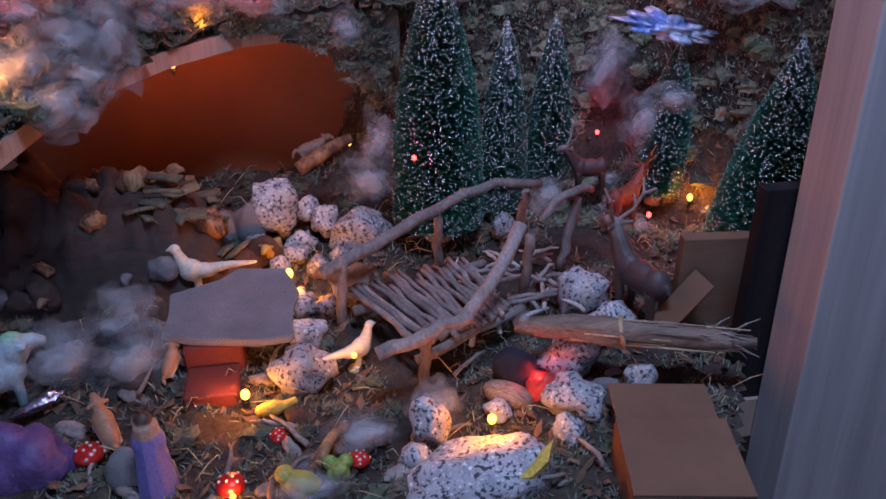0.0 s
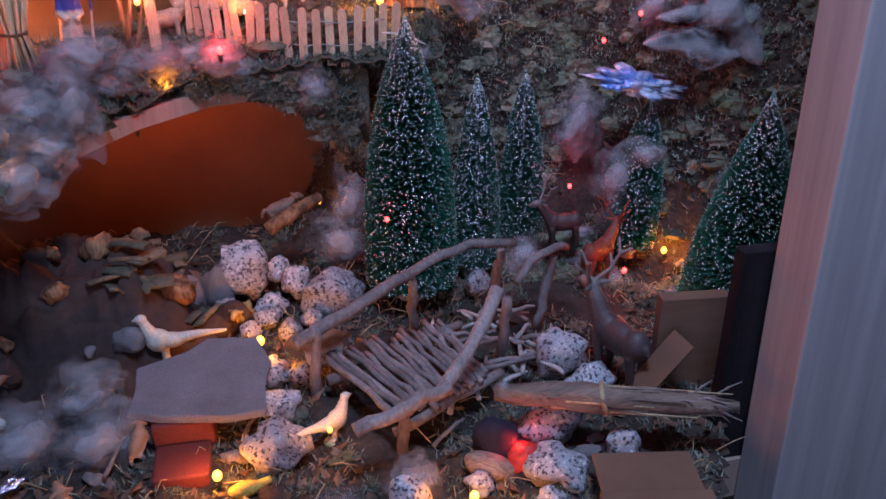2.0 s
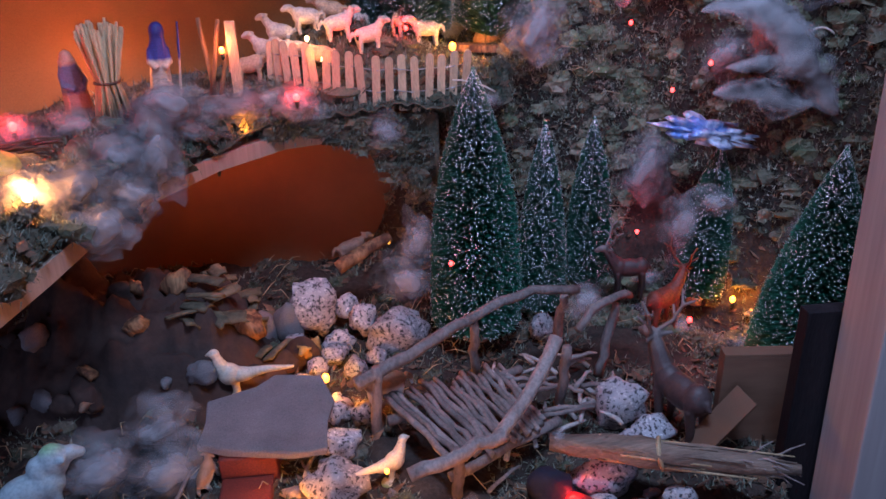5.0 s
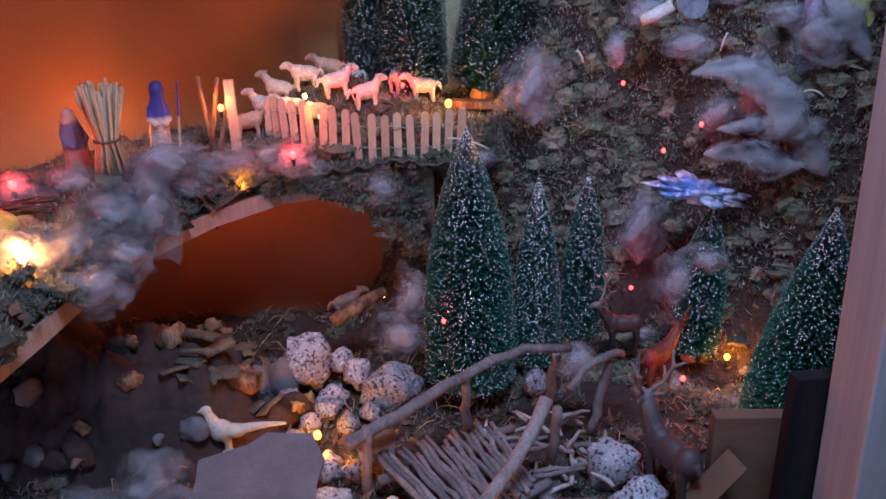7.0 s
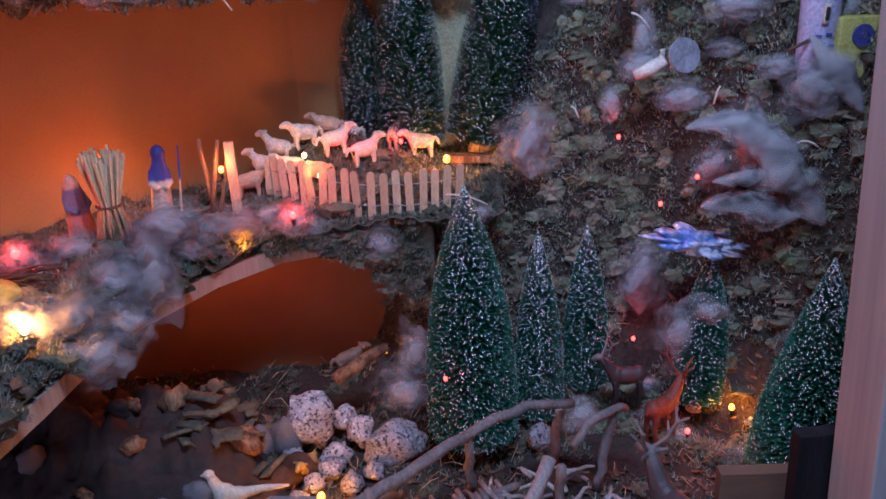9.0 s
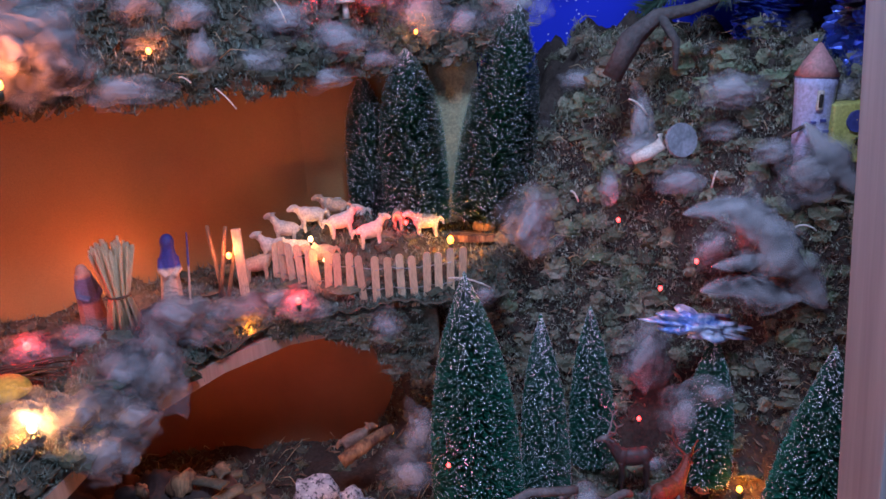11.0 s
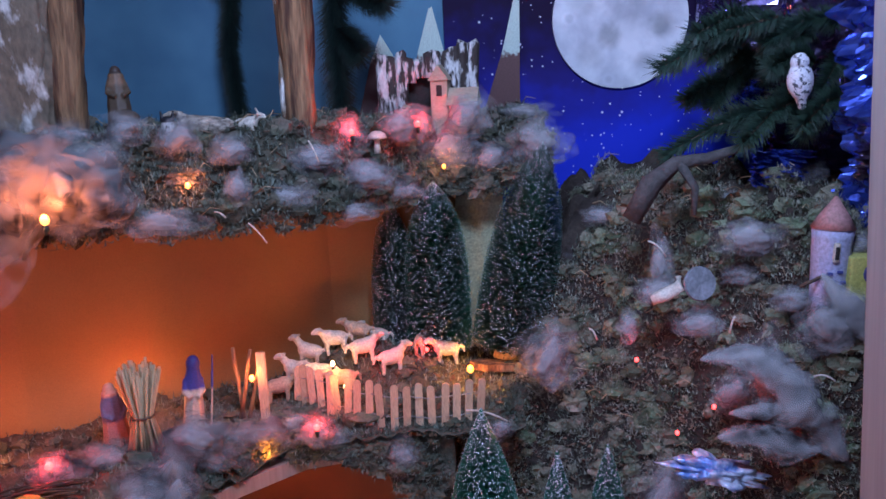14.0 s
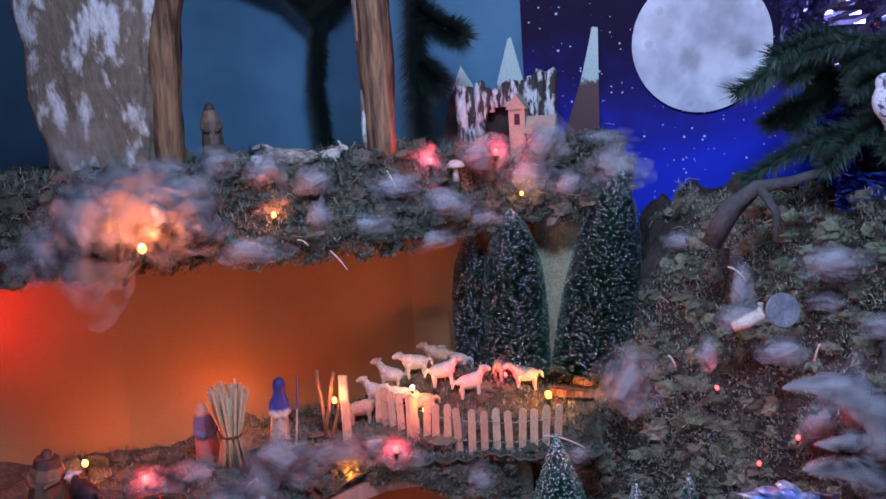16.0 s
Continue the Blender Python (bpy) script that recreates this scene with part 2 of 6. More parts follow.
def box_bm(x0, x1, y0, y1, z0, z1, bevel=0.0, bm=None):
    bm = bm or bmesh.new()
    r = bmesh.ops.create_cube(bm, size=1.0, matrix=Matrix.Translation(((x0 + x1) / 2, (y0 + y1) / 2, (z0 + z1) / 2)) @ Matrix.Diagonal((x1 - x0, y1 - y0, z1 - z0, 1)))
    if bevel:
        edges = {e for v in r["verts"] for e in v.link_edges}
        bmesh.ops.bevel(bm, geom=list(edges), offset=bevel, segments=2, affect="EDGES", profile=0.6)
    return bm


def tube_bm(points, radii, sides=8, bm=None, wob=0.0):
    """A closed round tube through points, with a radius at each."""
    bm = bm or bmesh.new()
    pts = [Vector(p) for p in points]
    rings = []
    for i, p in enumerate(pts):
        t = (pts[min(i + 1, len(pts) - 1)] - pts[max(i - 1, 0)]).normalized()
        a = t.cross(Vector((0.31, 0.2, 0.93)))
        if a.length < 0.1:
            a = t.cross(Vector((1, 0, 0)))
        a.normalize()
        c = t.cross(a)
        ring = []
        for k in range(sides):
            w = 2 * math.pi * k / sides
            r = radii[i] * (1 + wob * noise.noise(p * 90 + Vector((k * 1.7, k, 0))))
            ring.append(bm.verts.new(p + r * (math.cos(w) * a + math.sin(w) * c)))
        rings.append(ring)
    for r0, r1 in zip(rings, rings[1:]):
        for k in range(sides):
            bm.faces.new((r0[k], r0[(k + 1) % sides], r1[(k + 1) % sides], r1[k]))
    bm.faces.new(rings[0][::-1])
    bm.faces.new(rings[-1])
    return bm


def bend(a, b, sag=0.0, n=6, jitter=0.0):
    """n + 1 points from a to b with a bow upwards."""
    a, b = Vector(a), Vector(b)
    out = []
    for i in range(n + 1):
        t = i / n
        p = a.lerp(b, t) + Vector((0, 0, sag * 4 * t * (1 - t)))
        if jitter and 0 < i < n:
            p += Vector([random.uniform(-jitter, jitter) for _ in range(3)])
        out.append(p)
    return out


def lump_bm(rx, ry, rz, rough=0.2, scale=2.2, seed=0.0, sub=3, flat=0.0):
    """A stone: a ball pushed in and out by noise, about its own origin."""
    bm = bmesh.new()
    bmesh.ops.create_icosphere(bm, subdivisions=sub, radius=1.0)
    for v in bm.verts:
        k = 1 + rough * noise.fractal(v.co * scale * 0.5 + Vector((seed, seed * 2, 3)), 0.8, 2.0, 4)
        c = v.co * k
        if flat and c.z > flat:
            c.z = flat + (c.z - flat) * 0.12
        v.co = Vector((c.x * rx, c.y * ry, c.z * rz))
    return bm


def interp(x, table):
    if x <= table[0][0]:
        return table[0][1]
    for (a, va), (b, vb) in zip(table, table[1:]):
        if x <= b:
            t = (x - a) / (b - a)
            return va + (vb - va) * t
    return table[-1][1]


def step01(t):
    t = max(0.0, min(1.0, t))
    return t * t * (3 - 2 * t)


def fract(x, y, s, o=4, z=0.0):
    return noise.fractal(Vector((x * s, y * s, z)), 0.9, 2.0, o)


# ---------- the lie of the land ----------
HILL_FOOT = [(0.20, 1.16), (0.30, 1.12), (0.42, 1.07), (0.5, 1.03), (0.6, 0.97), (0.66, 0.90), (0.72, 0.84), (0.8, 0.80)]
HILL_TOP = [(0.22, 0.0), (0.27, 0.10), (0.30, 0.235), (0.38, 0.26), (0.41, 0.30), (0.45, 0.40), (0.5, 0.485), (0.58, 0.515), (0.7, 0.50), (0.8, 0.48)]
SHELF_FRONT = [(-0.60, 0.57), (-0.30, 0.58), (-0.06, 0.64), (-0.022, 0.80), (0.004, 0.935), (0.075, 1.045), (0.14, 1.105), (0.22, 1.09), (0.34, 1.085), (0.40, 1.10)]
LEDGE_FRONT = [(-0.60, 0.94), (-0.15, 0.99), (0.0, 1.02), (0.14, 1.05), (0.21, 1.11), (0.26, 1.225), (0.32, 1.262), (0.40, 1.262), (0.45, 1.25), (0.462, 1.27)]


def ground_z(x, y):
    top = interp(x, HILL_TOP)
    d = (y - interp(x, HILL_FOOT)) * 3.0
    z = min(top, max(0.0, d)) if top > 0 else 0.0
    if top > 0 and d > 0:
        z = top * step01(d / (top * 1.5)) if d < top * 1.5 else top
    return z + 0.010 * fract(x, y, 14) + 0.006 * fract(x, y, 60, 3, 5) + step01(z / 0.12) * (0.046 * fract(x, y, 15, 4, 9) + 0.010 * fract(x, y, 46, 2, 17))


def shelf_z(x, y):
    d = min((Vector((x, y)) - Vector((a[0] + (b[0] - a[0]) * k / 6, a[1] + (b[1] - a[1]) * k / 6))).length for a, b in zip(SHELF_FRONT, SHELF_FRONT[1:]) for k in range(6))
    z = 0.232 + (0.010 + 0.020 * step01((x + 0.2) / 0.2)) * step01(d / 0.045) + 0.016 * step01((x - 0.05) / 0.2) + 0.045 * math.exp(-((x - 0.21) / 0.10) ** 2 - ((y - 1.21) / 0.05) ** 2)
    return z + 0.010 * fract(x, y, 17, 3, 2) + 0.004 * fract(x, y, 70, 3, 4)


def ledge_z(x, y):
    d = y - interp(x, LEDGE_FRONT)
    return 0.535 + 0.068 * step01(d / 0.09) + 0.010 * fract(x, y, 20, 3, 7) + 0.004 * fract(x, y, 75, 3, 1)


def sheet(name, zf, xs, y_front, y_back, ny, drop, material, label, cut=None):
    """A lumpy blanket over a shelf: rows of points from the front line to the back, with a ragged front hanging down by drop."""
    verts, faces = [], []
    rows = ny + (3 if drop else 0)
    for x in xs:
        yf, yb = y_front(x), y_back(x)
        if drop:
            g = drop * (0.65 + 0.6 * fract(x, 0.3, 25, 3, 11))
            verts += [(x, yf + 0.014, zf(x, yf) - g), (x, yf - 0.002, zf(x, yf) - 0.6 * g), (x, yf - 0.004 + 0.004 * fract(x, 0.1, 60), zf(x, yf) - 0.25 * g)]
        for j in range(ny):
            y = yf + (yb - yf) * (j / (ny - 1)) ** 1.4
            verts.append((x, y, zf(x, y)))
    n = len(xs)
    for i in range(n - 1):
        for j in range(rows - 1):
            a = i * rows + j
            if cut and cut(*verts[a + rows][:2]):
                continue
            faces.append((a, a + rows, a + rows + 1, a + 1))
    ob = new(name, mesh_from(name, verts, faces, material, True))
    return tagged(ob, label, "ground", kind="structure")


def steps(a, b, d):
    n = max(2, int((b - a) / d))
    return [a + (b - a) * i / n for i in range(n + 1)]


sheet("ground", ground_z, steps(-0.62, 0.80, 0.007), lambda x: 0.40, lambda x: 1.41, 150, 0, SOIL, "dark peat and dried moss ground of the display", lambda x, y: y < 0.735 and x > 0.590 - (0.735 - y) * 0.52)
sheet("moss_middle", shelf_z, steps(-0.60, 0.40, 0.007), lambda x: interp(x, SHELF_FRONT), lambda x: 1.34, 60, 0.006, MOSS, "brown moss and wool covering the middle shelf")
sheet("moss_upper", ledge_z, steps(-0.60, 0.462, 0.007), lambda x: interp(x, LEDGE_FRONT), lambda x: 1.405, 50, 0.035, MOSS, "dried green moss covering the upper ledge")


def prism(name, outline, z0, z1, material, label, category):
    bm = bmesh.new()
    low = [bm.verts.new((x, y, z0)) for x, y in outline]
    high = [bm.verts.new((x, y, z1)) for x, y in outline]
    bm.faces.new(low[::-1])
    bm.faces.new(high)
    for i in range(len(low)):
        j = (i + 1) % len(low)
        bm.faces.new((low[i], low[j], high[j], high[i]))
    return tagged(part(name, bm, material, None, label, False), label, category, kind="structure")


prism("shelf_board_middle", [(x, y + 0.003) for x, y in SHELF_FRONT if x < 0.2] + [(0.25, 1.14), (0.25, 1.33), (-0.60, 1.33)], 0.204, 0.222, PINEWOOD, "pale pine shelf board with a diagonal front edge", "shelf")
prism("shelf_board_upper", [(x, y + 0.022) for x, y in LEDGE_FRONT] + [(0.45, 1.40), (-0.60, 1.40)], 0.508, 0.524, PINEWOOD, "pine board of the upper ledge", "shelf")


def slab_wall(name, x0, x1, y0, y1, z0, z1, material, label, category="wall", bevel=0.0):
    return tagged(part(name, box_bm(x0, x1, y0, y1, z0, z1, bevel), material, None, "", False), label, category, kind="structure")


# display cabinet
prism("table_top", [(-0.64, 0.38), (0.395, 0.38), (0.572, 0.724), (0.86, 0.726), (0.86, 1.46), (-0.64, 1.46)], -0.09, -0.045, PINEWOOD, "pine table board under the whole display", "table")
prism("wall_middle_back", [(-0.64, 1.08), (-0.2, 1.16), (0.16, 1.30), (0.375, 1.345), (0.375, 1.36), (0.15, 1.315), (-0.21, 1.175), (-0.64, 1.095)], 0.223, 0.507, ORANGE_PANEL, "orange brown felt panel behind the sheep", "wall")
# pale strip paints the light on the panel's right end
slab_wall("wall_lit_strip", 0.335, 0.40, 1.318, 1.326, 0.20, 0.506, LIT_CREAM, "pale strip for the panel's lit end between the dark trees")
slab_wall("wall_cave_back", -0.3, 0.30, 1.235, 1.25, -0.03, 0.203, KRAFT, "brown kraft paper at the back of the cave", "wall")
slab_wall("wall_cabinet_right", 0.802, 0.83, 0.62, 1.44, -0.04, 1.30, DARK_WOOD, "dark wooden side wall of the display", "wall")
slab_wall("wall_cabinet_left", -0.67, -0.642, 0.40, 1.44, -0.04, 1.30, DARK_WOOD, "dark wooden side wall of the display", "wall")
slab_wall("backdrop_night", 0.332, 0.80, 1.425, 1.432, -0.02, 1.28, NIGHT, "dark blue printed night sky full of small stars", "backdrop")
slab_wall("backdrop_sky", -0.64, 0.345, 1.434, 1.440, 0.52, 1.28, PALE_BLUE, "pale blue sky paper behind the stable", "backdrop")
post = slab_wall("post_front_right", 0.0, 0.21, 0.668, 0.722, -0.745, 1.35, POSTWOOD, "planed pine board framing the display", "post", 0.002)
post.matrix_world = pose(0.5985, 0, 0, 0, -1.55, 0)
# added near-black strip stands in for the shade behind the post
slab_wall("post_shade_strip", 0.571, 0.612, 0.728, 0.742, -0.045, 0.17, DARK_WOOD, "dark strip added for the shaded gap behind the pine board", "post", 0.001)
# the unseen room round it, with a window opening added for the fill light
slab_wall("floor", -1.8, 2.4, -2.0, 1.7, -0.80, -0.75, FLOOR_WOOD, "brown wooden room floor", "floor")
slab_wall("ceiling", -1.8, 2.4, -2.0, 1.7, 1.75, 1.80, WALL_PAINT, "plain grey ceiling", "ceiling")
slab_wall("wall_north", -1.8, 2.4, 1.65, 1.70, -0.75, 1.75, WALL_PAINT, "plain grey room wall")
slab_wall("wall_south", -1.8, -1.6, -2.0, -1.95, -0.75, 1.75, WALL_PAINT, "plain grey room wall beside the added window opening")
slab_wall("wall_south_right", 0.4, 2.4, -2.0, -1.95, -0.75, 1.75, WALL_PAINT, "plain grey room wall beside the added window opening")
slab_wall("wall_south_low", -1.6, 0.4, -2.0, -1.95, -0.75, 0.05, WALL_PAINT, "plain grey room wall under the added window opening")
slab_wall("wall_south_high", -1.6, 0.4, -2.0, -1.95, 1.45, 1.75, WALL_PAINT, "plain grey room wall over the added window opening")
slab_wall("wall_east", 2.35, 2.4, -1.95, 1.65, -0.75, 1.75, WALL_PAINT, "plain grey room wall")
slab_wall("wall_west", -1.8, -1.75, -1.95, 1.65, -0.75, 1.75, WALL_PAINT, "plain grey room wall")

# crumpled rock paper at the mouth of the cave
def rock_z(x, y):
    k = math.exp(-((x + 0.03) / 0.14) ** 4) * step01((y - 0.86) / 0.10) * step01((1.12 - y) / 0.10)
    return 0.105 * k + 0.060 * k * abs(fract(x, y, 15, 3, 3)) - 0.035 * k * abs(fract(x, y, 34, 2, 6)) + 0.008 * fract(x, y, 50, 2, 8) - 0.012


sheet("rock_paper", rock_z, steps(-0.26, 0.14, 0.006), lambda x: 0.84, lambda x: 1.14, 50, 0, ROCKPAPER, "crumpled brown paper rock in front of the cave")


# ---------- moss sprigs, one mesh ----------
def sprigs(name, count, pick, height, material, label, width=0.0011):
    rng = random.Random(name)
    verts, faces = [], []
    for _ in range(count):
        x, y, z = pick(rng)
        for _ in range(3):
            a, lean = rng.uniform(0, 6.283), rng.uniform(0.3, 1.9)
            h = height * rng.uniform(0.4, 1.3)
            dx, dy = math.cos(a), math.sin(a)
            tip = (x + dx * h * math.sin(lean), y + dy * h * math.sin(lean), z + h * math.cos(lean))
            k = len(verts)
            verts += [(x - dy * width, y + dx * width, z - 0.001), (x + dy * width, y - dx * width, z - 0.001), tip]
            faces.append((k, k + 1, k + 2))
    ob = new(name, mesh_from(name, verts, faces, material))
    return tagged(ob, label, "moss", kind="stuff")


def pick_ground(rng):
    while True:
        x, y = rng.uniform(-0.2, 0.78), rng.uniform(0.5, 1.25)
        if fract(x, y, 9, 2, 20) > -0.25 and (y > 0.745 or x < 0.582 - (0.735 - y) * 0.52):
            return x, y, ground_z(x, y)


def pick_hill(rng):
    while True:
        x = rng.uniform(0.28, 0.79)
        y = interp(x, HILL_FOOT) + rng.uniform(-0.02, 0.30)
        if fract(x, y, 9, 2, 21) > -0.35:
            return x, y, ground_z(x, y)


def pick_shelf(rng):
    x = rng.uniform(-0.3, 0.4)
    yf = interp(x, SHELF_FRONT)
    y = yf + rng.random() ** 2 * (1.33 - yf)
    return x, y + 0.004, shelf_z(x, y + 0.004) - (rng.uniform(0, 0.006) if y - yf < 0.01 else 0)


def pick_shelf_in(rng):
    """Places set back from the shelf's bare front edge."""
    x = rng.uniform(-0.3, 0.4)
    yf = interp(x, SHELF_FRONT) + 0.020
    y = yf + rng.random() ** 2 * (1.33 - yf)
    return x + (0.014 if x < 0.1 else 0.0), y, shelf_z(x, y)


def pick_ledge(rng):
    x = rng.uniform(-0.4, 0.46)
    yf = interp(x, LEDGE_FRONT)
    y = yf + rng.random() ** 2 * (1.39 - yf)
    return x, y - 0.004, ledge_z(x, y) - (rng.uniform(0, 0.035) if y - yf < 0.01 else 0)


sprigs("ground_moss", 14000, pick_ground, 0.008, MOSS_TUFT, "loose brown green moss sprigs over the ground")
sprigs("hill_moss", 22000, pick_hill, 0.0065, LIT_HILL_TUFT, "dense green brown moss on the steep hill")
sprigs("shelf_moss", 12000, pick_shelf, 0.009, MOSS_TUFT, "moss sprigs along the middle shelf")
sprigs("ledge_moss", 14000, pick_ledge, 0.010, MOSS_TUFT, "moss sprigs hanging over the upper ledge")


# ---------- bottle brush trees ----------
def bottle_brush_tree(x, y, z, h, r, label, lean=0.0, count=7000, sharp=2.6, turn=0.0, frost=0.46, grain=0.9):
    tree = empty("bottle_brush_tree", label, "tree", pose(x, y, z, 0, lean, turn), "bottle brush trees")
    rng = random.Random(int(x * 1000) + int(y * 100))
    part("trunk", tube_bm([(0, 0, 0), (0, 0, h * 0.5), (0, 0, h * 1.005)], [0.003, 0.0022, 0.001], 6), WIRE, tree)
    part("base", tube_bm([(0, 0, -0.004), (0, 0, 0.0), (0, 0, 0.012), (0, 0, 0.014)], [r * 0.32, r * 0.35, r * 0.30, r * 0.2], 14), PICKET, tree, "round wooden foot")
    bv, bf, fv, ff = [], [], [], []
    n = int(1.7 * count * h / 0.3 * (0.5 + r / 0.1))
    for i in range(n):
        t = (i + rng.random()) / n
        t = 1 - (1 - t) ** 0.85
        zz = 0.006 + (h - 0.006) * t
        rr = r * max(0.02, 1 - t ** sharp) * rng.uniform(0.95, 1.01)
        a = i * 2.399 + rng.uniform(-0.3, 0.3)
        dx, dy = math.cos(a), math.sin(a)
        up = rr * rng.uniform(0.20, 0.36)
        w = 0.00052
        k = len(bv)
        tipx, tipy, tipz = dx * rr, dy * rr, zz + up
        bv += [(dx * 0.002 - dy * w * 1.6, dy * 0.002 + dx * w * 1.6, zz), (dx * 0.002 + dy * w * 1.6, dy * 0.002 - dx * w * 1.6, zz),
               (tipx + dy * w, tipy - dx * w, tipz), (tipx - dy * w, tipy + dx * w, tipz)]
        bf.append((k, k + 1, k + 2, k + 3))
        if rng.random() < frost:
            k = len(fv)
            s = grain * rng.choice((0.00028, 0.00034, 0.00042, 0.00070))
            ox, oy = tipx + dx * 0.0006, tipy + dy * 0.0006
            fv += [(ox - dy * s, oy + dx * s, tipz), (ox + dy * s, oy - dx * s, tipz), (ox, oy, tipz + 1.6 * s), (ox + dx * s, oy + dy * s, tipz - s)]
            ff += [(k, k + 1, k + 2), (k, k + 3, k + 1)]
    for nm, v, f, m in (("bristles", bv, bf, GREEN_BRISTLE), ("frost", fv, ff, FROST)):
        ob = new(nm, mesh_from(nm, v, f, m))
        ob.parent = tree
        tagged(ob, "dark green sisal bristles" if nm == "bristles" else "white glitter frost on the tips", kind="stuff")
    return tree


bottle_brush_tree(0.343, 1.0, 0.008, 0.305, 0.051, "tall green bottle brush tree with frosted tips behind the bridge", count=9000)
bottle_brush_tree(0.428, 1.05, 0.0, 0.238, 0.029, "slim dark bottle brush tree with frosted tips", count=11000, frost=0.42)
bottle_brush_tree(0.490, 1.075, 0.02, 0.212, 0.028, "dark bottle brush tree at the foot of the hill", count=9000, frost=0.42)
bottle_brush_tree(0.598, 1.0, 0.030, 0.190, 0.030, "bottle brush tree half sunk in the moss hill", 3)
bottle_brush_tree(0.676, 0.885, -0.005, 0.255, 0.064, "broad dark bottle brush tree beside the wooden post", count=8000, sharp=1.5)
bottle_brush_tree(0.247, 1.285, 0.272, 0.222, 0.032, "dark bottle brush tree against the orange panel", count=10000, sharp=4.5, frost=0.42, grain=0.9)
bottle_brush_tree(0.305, 1.232, 0.292, 0.232, 0.043, "dark bottle brush tree with frosted tips behind the sheep", count=10000, sharp=4.5, frost=0.42, grain=0.9)
bottle_brush_tree(0.391, 1.235, 0.288, 0.285, 0.050, "leaning bottle brush tree before the night sky", 11, count=10000, sharp=3.6, frost=0.42, grain=0.9)


# ---------- litter: dry leaf scraps and hay, joined ----------
LITTER = surface("dry brown leaf scraps", (0.07, 0.035, 0.022), (0.20, 0.12, 0.075), 20, 200, 0.85, 0.4, per="island", spread=0.6)


def litter(name, count, pick, size, label):
    rng = random.Random(name)
    v, f = [], []
    for _ in range(count):
        x, y, z = pick(rng)
        a, s = rng.uniform(0, 6.283), size * rng.uniform(0.4, 1.3)
        u = Vector((math.cos(a), math.sin(a), rng.uniform(-0.5, 0.7))) * s
        w = Vector((-math.sin(a), math.cos(a), rng.uniform(-0.5, 0.5))) * s * rng.uniform(0.25, 0.6)
        c = Vector((x, y, z + s * 0.25))
        k = len(v)
        v += [c - u, c + w, c + u + Vector((0, 0, s * 0.3)), c - w, c + Vector((0, 0, s * 0.3))]
        f += [(k, k + 1, k + 4), (k + 1, k + 2, k + 4), (k + 2, k + 3, k + 4), (k + 3, k, k + 4)]
    return tagged(new(name, mesh_from(name, v, f, LITTER)), label, "litter", kind="stuff")


def hay(name, count, pick, label):
    rng = random.Random(name)
    bm = bmesh.new()
    for _ in range(count):
        x, y, z = pick(rng)
        a, n = rng.uniform(0, 6.283), rng.uniform(0.010, 0.032)
        p = [Vector((x + n * k * math.cos(a + 0.5 * k), y + n * k * math.sin(a + 0.5 * k), z + 0.004 + 0.010 * math.sin(2.4 * k))) for k in (0, 0.5, 1.0)]
        tube_bm(p, [0.0006, 0.0006, 0.0004], 3, bm)
    return tagged(part(name, bm, STRAW), label, "hay", kind="stuff")


litter("ground_litter", 4200, pick_ground, 0.007, "dry brown leaf scraps strewn over the ground")
litter("hill_litter", 1500, pick_hill, 0.007, "dry leaf scraps caught in the hill moss")
litter("shelf_litter", 500, pick_shelf_in, 0.007, "dry leaf scraps along the middle shelf")
litter("ledge_litter", 600, pick_ledge, 0.007, "dry leaf scraps along the upper ledge")
hay("ground_hay", 420, pick_ground, "thin dry hay strands over the ground")
hay("hill_hay", 160, pick_hill, "thin dry hay strands on the hill")
hay("ledge_hay", 120, pick_ledge, "thin dry hay strands on the ledge")


def clumps(name, count, pick, low, high, material, label, tuft=None):
    """Cushions of moss pressed together, one mesh."""
    rng = random.Random(name)
    base = bmesh.new()
    bmesh.ops.create_icosphere(base, subdivisions=2, radius=1.0)
    bv, bf = [v.co.copy() for v in base.verts], [[v.index for v in f.verts] for f in base.faces]
    base.free()
    v, f, sv, sf = [], [], [], []
    for i in range(count):
        x, y, z = pick(rng)
        r = rng.uniform(low, high)
        rx, ry, rz = r * rng.uniform(0.8, 1.5), r * rng.uniform(0.6, 1.0), r * rng.uniform(0.5, 0.9)
        k = len(v)
        for c in bv:
            d = 1 + 0.80 * noise.fractal(c * 3.4 + Vector((i * 3.1, x * 40, 0)), 0.8, 2.0, 4)
            v.append((x + c.x * rx * d, y + c.y * ry * d, z + c.z * rz * d))
        f += [[k + q for q in t] for t in bf]
        for _ in range(110):
            q = rng.randrange(len(bv))
            a, n = Vector(v[k + q]), bv[q] + Vector([rng.gauss(0, 0.55) for _ in range(3)])
            a += Vector([rng.gauss(0, 0.12 * r) for _ in range(3)])
            tip = a + n.normalized() * rng.uniform(0.003, 0.008)
            side = n.cross(Vector((0.2, 0.3, 0.9))).normalized() * 0.0006
            m = len(sv)
            sv += [a - side, a + side, tip]
            sf.append((m, m + 1, m + 2))
    tagged(new(name + "_sprigs", mesh_from(name, sv, sf, tuft or MOSS_TUFT)), "fine sprigs growing from the moss cushions", "moss", kind="stuff")
    return tagged(new(name, mesh_from(name, v, f, material)), label, "moss", kind="stuff")


